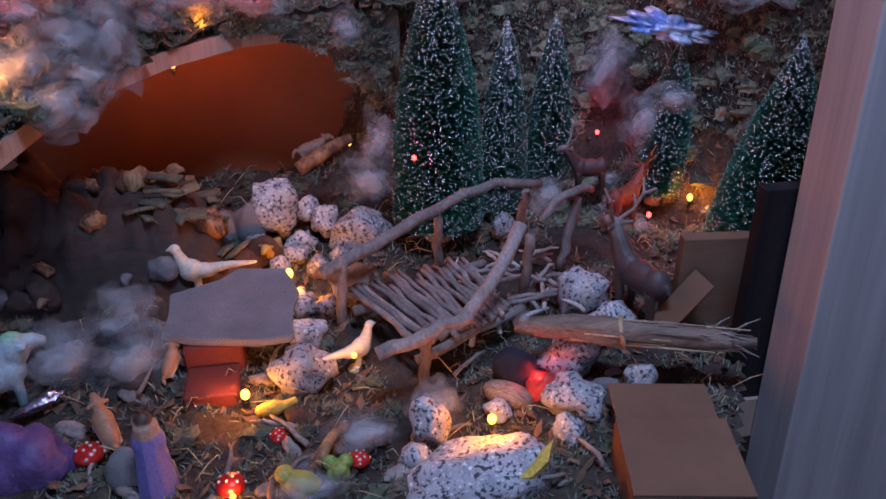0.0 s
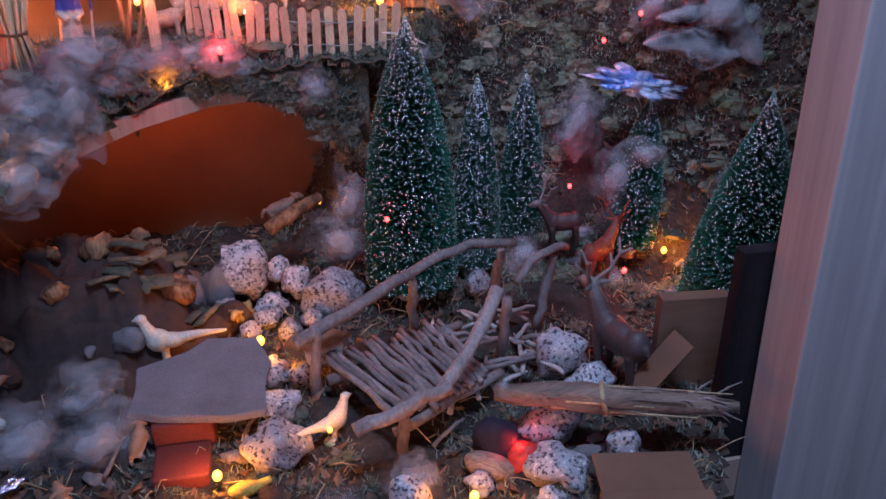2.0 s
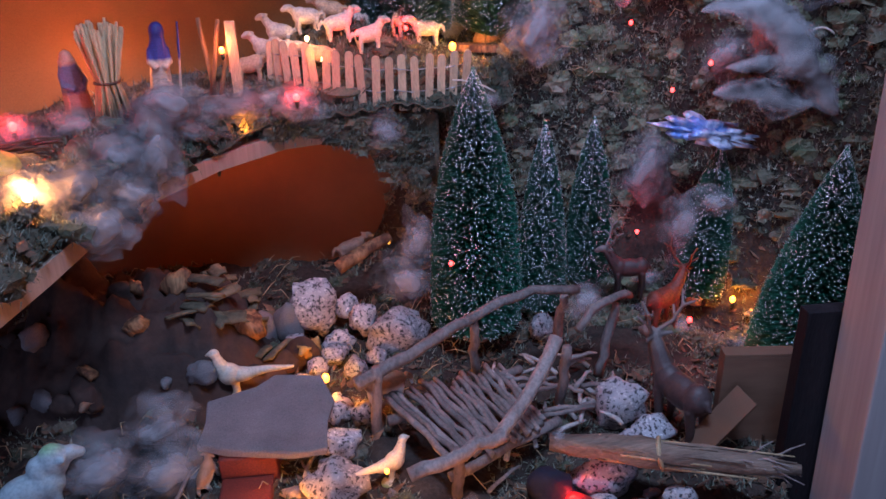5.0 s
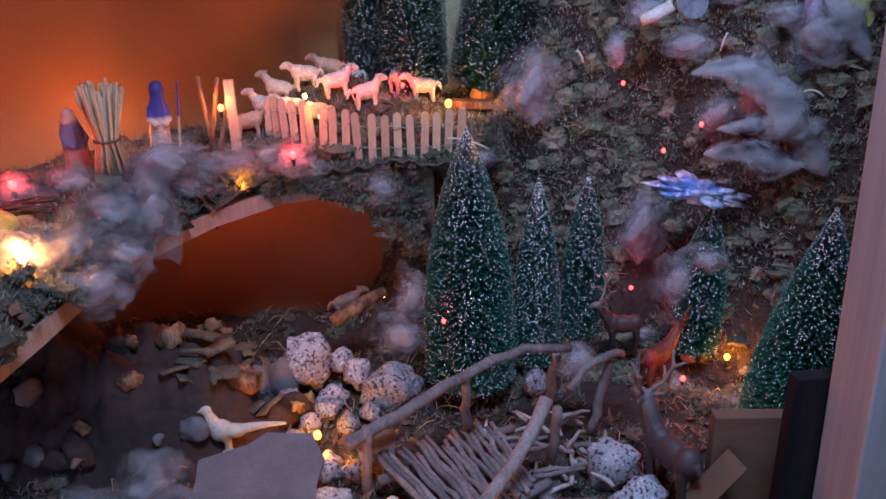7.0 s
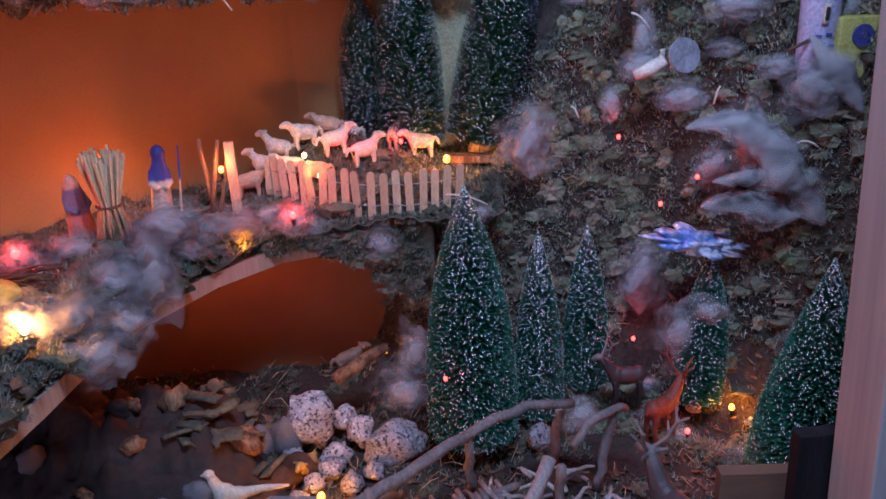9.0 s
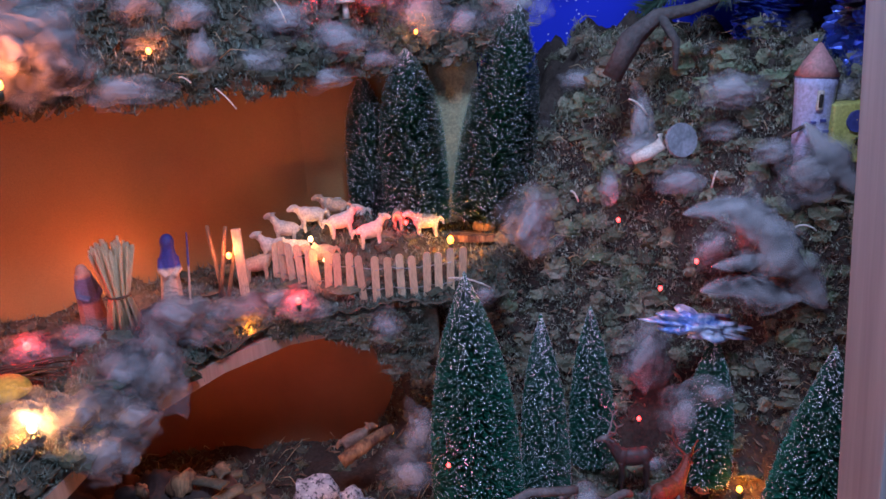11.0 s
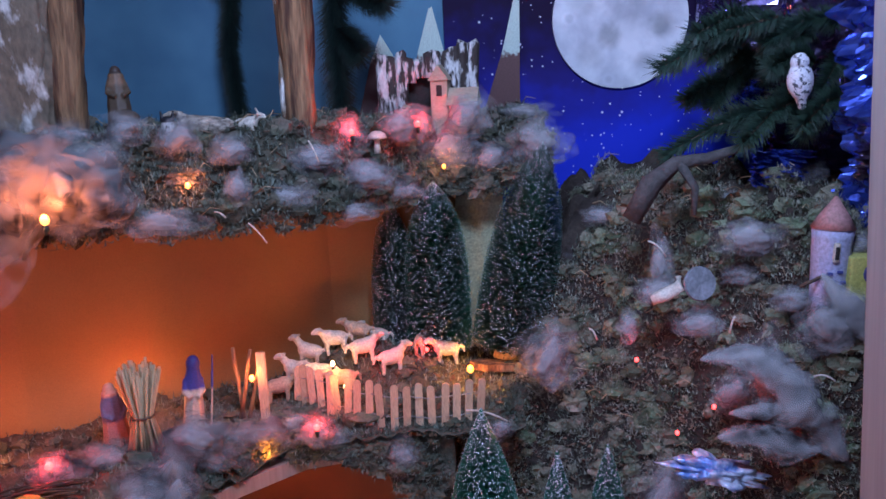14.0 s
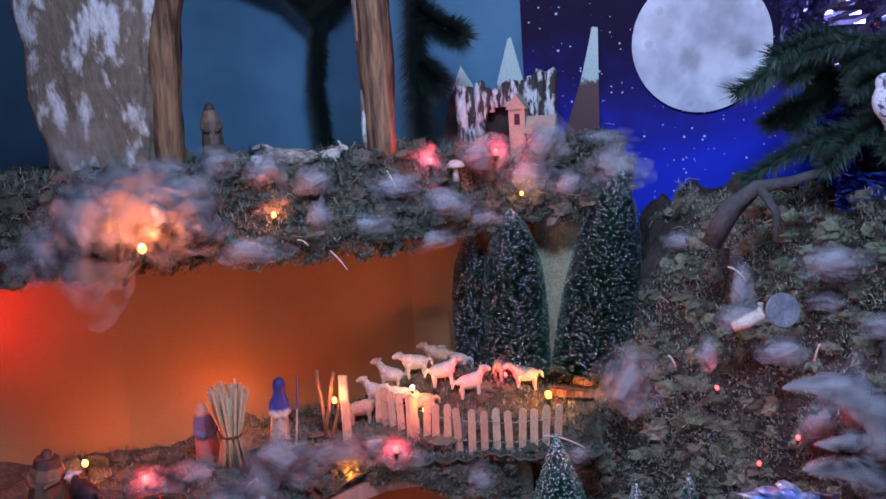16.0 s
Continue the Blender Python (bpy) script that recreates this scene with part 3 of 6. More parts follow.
MOSS_CUSHION = surface("cushion moss", (0.070, 0.096, 0.058), (0.165, 0.130, 0.105), 22, 300, 0.95, 1.0, per="island", spread=0.45, spec=0.1)
clumps("hill_cushions", 1200, pick_hill, 0.004, 0.014, LIT_HILL_CUSHION, "uneven cushions of grey green moss on the hill", LIT_HILL_TUFT)
clumps("ledge_cushions", 420, pick_ledge, 0.004, 0.013, MOSS_CUSHION, "uneven cushions of green moss on the upper ledge")
clumps("shelf_cushions", 240, pick_shelf_in, 0.006, 0.015, MOSS_CUSHION, "uneven cushions of brown moss on the middle shelf")
clumps("ground_cushions", 300, pick_ground, 0.005, 0.014, MOSS_CUSHION, "uneven cushions of brown moss on the low ground")


def pick_over(rng):
    """Sprigs that grow out of the hill's cushions."""
    x, y, z = pick_hill(rng)
    return x, y - rng.uniform(0.0, 0.012), z + rng.uniform(0.0, 0.010)


sprigs("hill_sprigs", 16000, pick_over, 0.006, LIT_HILL_TUFT, "fine moss sprigs over the hill cushions", 0.0008)


# moss hanging from the shelf over the right half of the cave mouth
def curtain_low(x):
    return 0.224 - 0.074 * step01((x - 0.17) / 0.13) + 0.010 * fract(x, 0.2, 40, 3, 13)


verts, faces = [], []
xs_c = steps(0.12, 0.315, 0.004)
for x in xs_c:
    lo_c = curtain_low(x)
    for j in range(9):
        z = 0.240 + (lo_c - 0.240) * j / 8
        verts.append((x, 1.098 + 0.014 * fract(x, z, 30, 3, 4) + 0.012 * (j / 8) ** 2, z))
for i in range(len(xs_c) - 1):
    for j in range(8):
        a = i * 9 + j
        faces.append((a, a + 1, a + 10, a + 9))
curtain = new("moss_curtain", mesh_from("moss_curtain", verts, faces, MOSS, True))
mod_c = curtain.modifiers.new("thickness", "SOLIDIFY")
mod_c.thickness, mod_c.offset = 0.012, -1.0
tagged(curtain, "brown moss hanging from the shelf over the cave", "ground", kind="structure")


def pick_curtain(rng):
    x = rng.uniform(0.125, 0.31)
    return x, 1.097, rng.uniform(curtain_low(x), 0.240)


clumps("curtain_cushions", 110, pick_curtain, 0.005, 0.011, MOSS_CUSHION, "uneven cushions of moss hanging over the cave")
litter("curtain_litter", 160, pick_curtain, 0.006, "dry leaf scraps caught in the hanging moss")


# ---------- fairy lights ----------
RED, ORANGE, WARM, AMBER = (1.0, 0.025, 0.02), (1.0, 0.23, 0.08), (1.0, 0.36, 0.10), (1.0, 0.29, 0.03)
BULB = {"red": (RED, emitter("lit red bulb", (1.0, 0.07, 0.07), 5.0)), "orange": (ORANGE, emitter("lit orange bulb", (1.0, 0.34, 0.08), 5.0)),
        "warm": (WARM, emitter("lit warm bulb", (1.0, 0.66, 0.34), 9.0)), "amber": (AMBER, emitter("lit amber bulb", (1.0, 0.42, 0.06), 5.0))}
SOCKET = surface("dark green bulb socket", (0.01, 0.02, 0.012), (0.02, 0.035, 0.02), 80, 400, 0.5, 0.1)


def fairy_light(x, y, z, kind, watts, where):
    size = 0.0019 + 0.0022 * min(1.0, watts / 0.26)
    tint, m = BULB[kind]
    ob = empty("fairy_light", f"small lit {kind if kind != 'warm' else 'warm white'} fairy light {where}", "light", pose(x, y, z), "string of fairy lights")
    bm = bmesh.new()
    bmesh.ops.create_icosphere(bm, subdivisions=2, radius=size)
    for v in bm.verts:
        v.co.z *= 1.25
    part("bulb", bm, m, ob)
    part("socket", tube_bm([(0, 0.001, -size * 3.4), (0, 0.001, -size * 2.4), (0, 0.0, -size * 1.1)], [size * 0.35, size * 0.65, size * 0.6], 8), SOCKET, ob)
    point_light(x, y - 0.004, z + size * 2.2, watts, tint)
    return ob


for spec in (
    (0.176, 0.900, 0.030, "amber", 0.34, "behind the slate"), (0.140, 0.729, 0.018, "amber", 0.24, "in the moss"),
    (0.333, 0.657, 0.026, "amber", 0.20, "beside the granite stone"), (0.136, 0.622, 0.012, "amber", 0.06, "under the mushroom"),
    (0.383, 0.719, 0.012, "red", 0.18, "under the straw bundle"), (0.232, 0.752, 0.030, "amber", 0.05, "beside the bird"),
    (0.626, 0.965, 0.047, "amber", 0.16, "in the dark corner"), (0.557, 0.915, 0.056, "red", 0.09, "behind the deer"),
    (0.310, 0.938, 0.130, "red", 0.05, "on the tall tree"), (0.250, 1.075, 0.096, "amber", 0.10, "inside the cave"),
    (0.06, 1.12, 0.186, "orange", 0.42, "under the shelf in the cave"), (-0.043, 0.85, 0.262, "warm", 0.50, "in the cotton"),
    (0.104, 1.078, 0.235, "amber", 0.08, "on the shelf edge"), (0.163, 1.062, 0.276, "red", 0.20, "before the fence"),
    (-0.095, 0.98, 0.284, "red", 0.26, "on the middle shelf"), (0.084, 1.115, 0.318, "orange", 0.16, "beside the shepherd"),
    (0.174, 1.15, 0.319, "warm", 0.10, "among the sheep"), (0.192, 1.118, 0.302, "warm", 0.10, "by the fence"),
    (0.231, 1.155, 0.322, "red", 0.09, "among the sheep"), (0.288, 1.19, 0.318, "red", 0.07, "among the sheep"),
    (0.340, 1.160, 0.300, "amber", 0.34, "at the end of the fence"), (0.519, 1.06, 0.337, "red", 0.04, "on the moss hill"),
    (0.581, 0.99, 0.307, "red", 0.04, "on the moss hill"), (0.542, 0.985, 0.283, "red", 0.03, "on the moss hill"),
    (0.215, 1.155, 0.594, "red", 0.14, "on the upper ledge"), (0.290, 1.243, 0.596, "red", 0.20, "on the upper ledge"),
    (0.535, 1.035, 0.105, "red", 0.05, "behind the reindeer"), (0.054, 1.045, 0.553, "orange", 0.10, "in the ledge moss"), (0.320, 1.235, 0.542, "amber", 0.05, "on the ledge"),
    (-0.040, 0.926, 0.541, "orange", 0.60, "in the cotton"), (-0.125, 0.985, 0.575, "orange", 0.12, "on the upper ledge"),
    # the 1.0 W red one is added, unseen, to redden the panel's left end
    (-0.06, 1.15, 0.285, "orange", 0.32, "behind the shepherd"), (-0.37, 1.055, 0.43, "red", 1.0, "behind the cotton"), (-0.22, 1.08, 0.262, "orange", 0.24, "on the middle shelf"),
):
    fairy_light(*spec)


# ---------- stones ----------
def stone(x, y, z, rx, ry, rz, seed, label, turn=0.0, tilt=0.0, rough=0.42):
    ob = part("stone", lump_bm(rx, ry, rz, rough, 2.4, seed), GRANITE)
    ob.matrix_world = pose(x, y, z, tilt, 0, turn)
    return tagged(ob, label, "stone", "granite stones")


for i, (x, y, z, rx, ry, rz, turn) in enumerate((
    (0.255, 0.992, 0.022, 0.034, 0.020, 0.026, 10), (0.162, 1.02, 0.045, 0.024, 0.02, 0.034, 0), (0.216, 1.02, 0.026, 0.016, 0.014, 0.018, 0),
    (0.181, 0.972, 0.010, 0.016, 0.013, 0.012, 20), (0.186, 0.872, 0.010, 0.017, 0.016, 0.016, 30), (0.192, 0.820, 0.010, 0.018, 0.017, 0.016, -20),
    (0.186, 0.760, 0.014, 0.026, 0.022, 0.022, 15), (0.212, 0.864, 0.006, 0.013, 0.013, 0.016, 50), (0.462, 0.832, 0.014, 0.024, 0.020, 0.030, 0),
    (0.484, 0.802, 0.010, 0.020, 0.016, 0.014, 0), (0.420, 0.742, 0.012, 0.030, 0.018, 0.020, 10), (0.409, 0.690, 0.010, 0.022, 0.026, 0.018, 60),
    (0.474, 0.704, 0.010, 0.014, 0.014, 0.016, 0), (0.188, 1.0, 0.010, 0.018, 0.014, 0.014, 0), (0.286, 0.672, 0.016, 0.015, 0.013, 0.024, 0),
    (0.271, 0.644, 0.006, 0.013, 0.012, 0.014, 0), (0.196, 1.045, 0.030, 0.014, 0.012, 0.015, 0), (0.415, 0.985, 0.016, 0.016, 0.012, 0.015, 0),
)):
    stone(x, y, z, rx, ry, rz, i * 3.7, "rough black and white speckled granite stone on the moss", turn)
stone(0.313, 0.622, -0.002, 0.055, 0.036, 0.032, 91.0, "large speckled granite boulder lying in the moss", 8)


# ---------- bridge of twigs ----------
bridge = empty("twig_bridge", "small rustic footbridge of grey brown twigs", "bridge")


def twig(name, a, b, r0, r1, sag=0.0, parent=bridge, jitter=0.002, sides=7):
    pts = bend(a, b, sag, 7, jitter)
    return part(name, tube_bm(pts, [r0 + (r1 - r0) * i / 7 for i in range(8)], sides, None, 0.25), TWIG, parent)


twig("handrail", (0.209, 0.822, 0.073), (0.323, 0.879, 0.098), 0.0062, 0.0056)
twig("handrail", (0.318, 0.877, 0.098), (0.436, 0.915, 0.102), 0.0054, 0.0046, 0.012)
twig("handrail", (0.250, 0.712, 0.058), (0.330, 0.738, 0.070), 0.0060, 0.0060)
twig("handrail", (0.322, 0.733, 0.068), (0.392, 0.818, 0.108), 0.0056, 0.0066, -0.010)
twig("handrail", (0.425, 0.870, 0.082), (0.490, 0.913, 0.092), 0.0046, 0.0040, 0.012)
for a, b in (((0.228, 0.828, 0.085), (0.225, 0.834, 0.0)), ((0.325, 0.884, 0.094), (0.327, 0.902, 0.02)), ((0.424, 0.925, 0.09), (0.424, 0.95, 0.01)),
             ((0.291, 0.728, 0.066), (0.292, 0.742, 0.0)), ((0.405, 0.83, 0.09), (0.402, 0.84, 0.0)), ((0.474, 0.905, 0.088), (0.456, 0.895, 0.01))):
    twig("post", a, b, 0.0048, 0.0052)
twig("beam", (0.236, 0.826, 0.026), (0.372, 0.885, 0.032), 0.005, 0.005)
twig("beam", (0.285, 0.742, 0.026), (0.392, 0.800, 0.030), 0.005, 0.005)
rng_b = random.Random(5)
for i in range(19):
    t = i / 18
    a = Vector((0.236 + 0.115 * t, 0.850 + 0.042 * t, 0.036))
    b = Vector((0.290 + 0.085 * t, 0.745 + 0.052 * t, 0.038))
    w = rng_b.uniform(-0.16, 0.10)
    d = a - b
    twig("deck_stick", b - d * rng_b.uniform(0.0, 0.14), a + d * w, rng_b.uniform(0.0026, 0.0038), rng_b.uniform(0.0022, 0.0032), rng_b.uniform(-0.002, 0.003))
for i in range(7):
    x, y = rng_b.uniform(0.34, 0.43), rng_b.uniform(0.80, 0.87)
    a = rng_b.uniform(-0.9, 0.2)
    twig("loose_stick", (x, y, 0.034), (x + 0.05 * math.cos(a), y + 0.05 * math.sin(a), 0.036 + rng_b.uniform(0, 0.01)), 0.0028, 0.002)


# ---------- picket fence ----------
fence = empty("picket_fence", "little fence of rounded wooden sticks wired together", "fence")


def picket_mesh():
    bm = bmesh.new()
    w, h, t = 0.0044, 0.062, 0.001
    outline = [(-w, 0.0), (w, 0.0)] + [(w * math.cos(a), h - w + w * math.sin(a)) for a in [math.pi * k / 6 for k in range(7)]]
    f = [bm.verts.new((x, -t, z)) for x, z in outline]
    k = [bm.verts.new((x, t, z)) for x, z in outline]
    bm.faces.new(f)
    bm.faces.new(k[::-1])
    for i in range(len(f)):
        j = (i + 1) % len(f)
        bm.faces.new((f[i], k[i], k[j], f[j]))
    bmesh.ops.recalc_face_normals(bm, faces=bm.faces)
    me = bpy.data.meshes.new("picket")
    bm.to_mesh(me)
    bm.free()
    me.materials.append(PICKET)
    return me


FENCE_LINE = [(0.128, 1.150, 0.262), (0.165, 1.128, 0.262), (0.20, 1.110, 0.256), (0.25, 1.098, 0.250), (0.30, 1.098, 0.248), (0.346, 1.105, 0.249)]


def along(line, t):
    k = t * (len(line) - 1)
    i = min(int(k), len(line) - 2)
    return Vector(line[i]).lerp(Vector(line[i + 1]), k - i)


PICKET_MESH = picket_mesh()
for i in range(18):
    p = along(FENCE_LINE, i / 17)
    ob = new("picket", PICKET_MESH)
    ob.parent = fence
    ob.matrix_local = pose(p.x, p.y, p.z - 0.004 + rng_b.uniform(-0.003, 0.002), rng_b.uniform(-4, 3), rng_b.uniform(-5, 5), 16 - 24 * i / 17)
for dz in (0.018, 0.042):
    part("wire", tube_bm([along(FENCE_LINE, i / 40) + Vector((0, -0.0016 + 0.003 * (i % 2), dz + 0.001 * math.sin(i))) for i in range(41)], [0.0006] * 41, 5), WIRE, fence)


# ---------- moon and printed mountains ----------
bm = bmesh.new()
bmesh.ops.create_cone(bm, cap_ends=True, segments=72, radius1=0.098, radius2=0.098, depth=0.004)
moon = part("moon_disc", bm, MOON, None, "", False)
moon.matrix_world = pose(0.586, 1.420, 0.724, 90, 0, 0)
tagged(moon, "round grey moon cut-out pinned to the night sky", "moon")
MOUNT = banded("painted snowy mountain card", [(0.0, (0.10, 0.045, 0.045)), (0.62, (0.13, 0.06, 0.055)), (0.66, (0.55, 0.66, 0.58)), (1.0, (0.62, 0.72, 0.62))], 2, 0.17, 0.7, 0.03)


def mountain(x, y, z, pts):
    bm = bmesh.new()
    f = [bm.verts.new((px, 0, pz)) for px, pz in pts]
    k = [bm.verts.new((px, 0.003, pz)) for px, pz in pts]
    bm.faces.new(f)
    bm.faces.new(k[::-1])
    for i in range(len(f)):
        j = (i + 1) % len(f)
        bm.faces.new((f[i], k[i], k[j], f[j]))
    bmesh.ops.recalc_face_normals(bm, faces=bm.faces)
    ob = part("mountain_cutout", bm, MOUNT, None, "", False)
    ob.location = (x, y, z)
    return tagged(ob, "painted card mountain with a pale snowy peak", "mountain", "card mountains")


mountain(0.41, 1.400, 0.588, [(-0.030, 0), (0.026, 0), (0.029, 0.166), (0.021, 0.168), (0.004, 0.10)])
mountain(0.315, 1.405, 0.588, [(-0.040, 0), (0.040, 0), (0.018, 0.09), (0.001, 0.163), (-0.004, 0.160), (-0.022, 0.10)])
mountain(0.245, 1.410, 0.588, [(-0.045, 0), (0.035, 0), (0.012, 0.10), (-0.004, 0.128), (-0.02, 0.09)])


# ---------- figurines: each one plain mesh ----------
def figurine(name, balls, tubes, material, m, label, category, group="", voxel=0.0012):
    bm = bmesh.new()
    for cx, cy, cz, rx, ry, rz in balls:
        bmesh.ops.create_uvsphere(bm, u_segments=14, v_segments=10, radius=1.0, matrix=Matrix.Translation((cx, cy, cz)) @ Matrix.Diagonal((rx, ry, rz, 1)))
    for pts, r0, r1 in tubes:
        n = len(pts) - 1
        tube_bm(pts, [r0 + (r1 - r0) * i / n for i in range(n + 1)], 8, bm)
    bmesh.ops.recalc_face_normals(bm, faces=bm.faces)
    ob = part(name, bm, material)
    mod = ob.modifiers.new("merge", "REMESH")
    mod.mode, mod.voxel_size, mod.use_smooth_shade = "VOXEL", voxel, True
    ob.matrix_world = m
    return tagged(ob, label, category, group)


SHEEP_WHITE = surface("off white painted sheep", (0.55, 0.49, 0.40), (0.72, 0.66, 0.56), 90, 420, 0.7, 0.6)
SHEEP_TAN = surface("tan painted sheep", (0.42, 0.30, 0.20), (0.55, 0.42, 0.30), 90, 420, 0.7, 0.6)


def sheep_mesh_parts(k=1.0, up=0.0):
    balls = [(0, 0, 0.0205, 0.0165, 0.0085, 0.0095), (0.008, 0, 0.022, 0.010, 0.0088, 0.0098), (0.0215, 0, 0.0315 + up, 0.0068, 0.0044, 0.0046), (0.027, 0, 0.0300 + up, 0.0035, 0.003, 0.003)]
    tubes = [([(0.010, 0, 0.024), (0.016, 0, 0.028 + up * 0.6), (0.020, 0, 0.031 + up)], 0.0062, 0.0042), ([(-0.016, 0, 0.024), (-0.0205, 0, 0.020), (-0.0215, 0, 0.014)], 0.003, 0.0018)]
    for sx in (-0.0105, 0.0105):
        for sy in (-0.0046, 0.0046):
            tubes.append(([(sx, sy, 0.018), (sx + 0.001, sy, 0.009), (sx, sy, 0.0)], 0.0034, 0.0021))
    for sy in (-1, 1):
        tubes.append(([(0.0195, sy * 0.0035, 0.0335 + up), (0.0175, sy * 0.0085, 0.0325 + up)], 0.0018, 0.0016))
    return balls, tubes


for x, y, z, turn, up, tan in (
    (0.140, 1.210, 0.3, 165, 0.006, 0), (0.223, 1.245, 0.3, 172, 0.004, 0), (0.314, 1.200, 0.3, 188, 0.002, 0), (0.283, 1.210, 0.3, 60, 0.007, 1), (0.242, 1.172, 0.3, 20, 0.004, 0),
    (0.173, 1.203, 0.3, 195, 0.000, 0), (0.201, 1.225, 0.3, 170, 0.0, 1), (0.104, 1.160, 0.3, 10, -0.004, 1), (0.208, 1.180, 0.3, 15, 0.003, 0), (0.126, 1.182, 0.3, 170, 0.004, 0),
    (0.158, 1.165, 0.3, 185, 0.0, 0), (0.186, 1.150, 0.3, 200, -0.002, 1),
):
    z = shelf_z(x, y) - 0.001
    b, t = sheep_mesh_parts(1.0, up)
    figurine("sheep_figurine", b, t, SHEEP_TAN if tan else SHEEP_WHITE, pose(x, y, z, 0, 0, turn) @ Matrix.Scale(1.0, 4),
             "small tan sheep figurine standing on the moss" if tan else "small off-white sheep figurine standing behind the fence", "figurine", "flock of sheep")


def robed(h, w):
    return ([(0, 0, h * 0.885, h * 0.085, h * 0.09, h * 0.105), (0, 0, h * 0.64, w * 0.86, w * 0.7, h * 0.20), (0, 0, h * 0.30, w * 0.85, w * 0.75, h * 0.22)],
            [([(0, 0, 0), (0, 0, h * 0.3), (0, 0, h * 0.62), (0, 0, h * 0.86)], w * 1.1, w * 0.60),
             ([(-w * 0.6, 0, h * 0.70), (-w * 0.8, -w * 0.4, h * 0.56), (-w * 0.3, -w * 0.95, h * 0.50)], h * 0.045, h * 0.035),
             ([(w * 0.6, 0, h * 0.70), (w * 0.8, -w * 0.4, h * 0.56), (w * 0.3, -w * 0.95, h * 0.50)], h * 0.045, h * 0.035)])


SKIN, BLUE, LILAC = (0.45, 0.28, 0.20), (0.03, 0.05, 0.28), (0.20, 0.18, 0.46)
ROBE_BLUE = banded("cream robe and blue hood paint", [(0.0, (0.50, 0.40, 0.32)), (0.62, (0.55, 0.44, 0.34)), (0.66, BLUE), (1.0, (0.02, 0.03, 0.18))], 2, 0.092)
ROBE_BROWN = banded("brown robe paint", [(0.0, (0.07, 0.045, 0.03)), (0.7, (0.11, 0.075, 0.045)), (0.76, (0.20, 0.125, 0.075)), (0.9, (0.20, 0.125, 0.075)), (0.93, (0.06, 0.04, 0.03))], 2, 0.062)
ROBE_GREY = banded("blue grey robe paint", [(0.0, (0.40, 0.20, 0.16)), (0.45, (0.42, 0.22, 0.18)), (0.5, (0.10, 0.12, 0.22)), (0.82, (0.10, 0.12, 0.22)), (0.86, SKIN)], 2, 0.08)
DRESS = banded("lilac dress paint", [(0.0, LILAC), (0.76, LILAC), (0.79, SKIN), (0.91, SKIN), (0.94, (0.07, 0.04, 0.03))], 2, 0.076)
STAFF = surface("dark staff wood", (0.07, 0.04, 0.025), (0.12, 0.07, 0.045), 60, 300, 0.7, 0.4)
b, t = robed(0.096, 0.0125)
figurine("shepherd_figurine", b, t + [([(0.018, -0.006, 0.0), (0.02, -0.006, 0.05), (0.021, -0.006, 0.096)], 0.0016, 0.0014)], ROBE_BLUE, pose(0.016, 1.10, shelf_z(0.016, 1.10) - 0.002, 0, 4, 20), "painted shepherd figurine with a blue hood and staff", "figurine")
b, t = robed(0.08, 0.015)
figurine("shepherd_figurine", b, t, ROBE_GREY, pose(-0.066, 1.085, shelf_z(-0.066, 1.085) - 0.002, 0, -3, 40), "painted figurine in a blue grey coat behind the sheaf", "figurine")
b, t = robed(0.075, 0.022)
figurine("seated_figurine", b, t, ROBE_BROWN, pose(-0.222, 1.0, shelf_z(-0.222, 1.0) - 0.001, 0, 6, 0), "brown painted figurine seated on the middle shelf", "figurine")
b, t = sheep_mesh_parts()
DARK_COAT = banded("dark brown and white coat paint", [(0.0, (0.05, 0.025, 0.025)), (0.55, (0.05, 0.025, 0.025)), (0.62, (0.6, 0.55, 0.5))], 0, 0.03)
figurine("donkey_figurine", b, t, DARK_COAT, pose(-0.172, 0.995, shelf_z(-0.172, 0.995) - 0.001, 0, 0, 150) @ Matrix.Scale(1.25, 4), "dark brown animal figurine with a white chest", "figurine")
SQUIRREL = banded("white and grey paint", [(0.0, (0.6, 0.58, 0.52)), (0.6, (0.5, 0.46, 0.42)), (0.8, (0.08, 0.07, 0.07))], 2, 0.035)
b, t = robed(0.034, 0.007)
figurine("penguin_figurine", b, t, SQUIRREL, pose(-0.098, 1.02, shelf_z(-0.098, 1.02) - 0.001), "tiny white and black figurine in the moss", "figurine")
for x, h, turn in ((-0.040, 0.064, 25),):
    b, t = robed(h, 0.0125)
    figurine("kneeling_figurine", b + [(0.004, -0.014, h * 0.14, 0.013, 0.014, h * 0.14)], t, ROBE_BROWN, pose(x, 1.14, ledge_z(x, 1.14) + 0.006, -6, 0, turn) @ Matrix.Scale(1.12, 4), "brown carved figurine kneeling at the stable", "figurine", "stable figurines")
b, t = sheep_mesh_parts(1, 0.002)
SPOTTED = surface("white coat with brown spots", (0.06, 0.04, 0.03), (0.58, 0.50, 0.40), 150, 500, 0.6, 0.3)
figurine("dog_figurine", b + [(0.0, 0, 0.014, 0.02, 0.009, 0.01)], t, SPOTTED, pose(0.058, 1.115, ledge_z(0.058, 1.115) - 0.007, 0, 0, 175) @ Matrix.Diagonal((1.5, 1.1, 0.85, 1)), "spotted brown and white animal figurine lying on moss", "figurine")
BLACKWHITE = banded("black ears and white face paint", [(0.0, (0.6, 0.58, 0.55)), (0.55, (0.6, 0.58, 0.55)), (0.62, (0.015, 0.015, 0.02))], 2, 0.026)
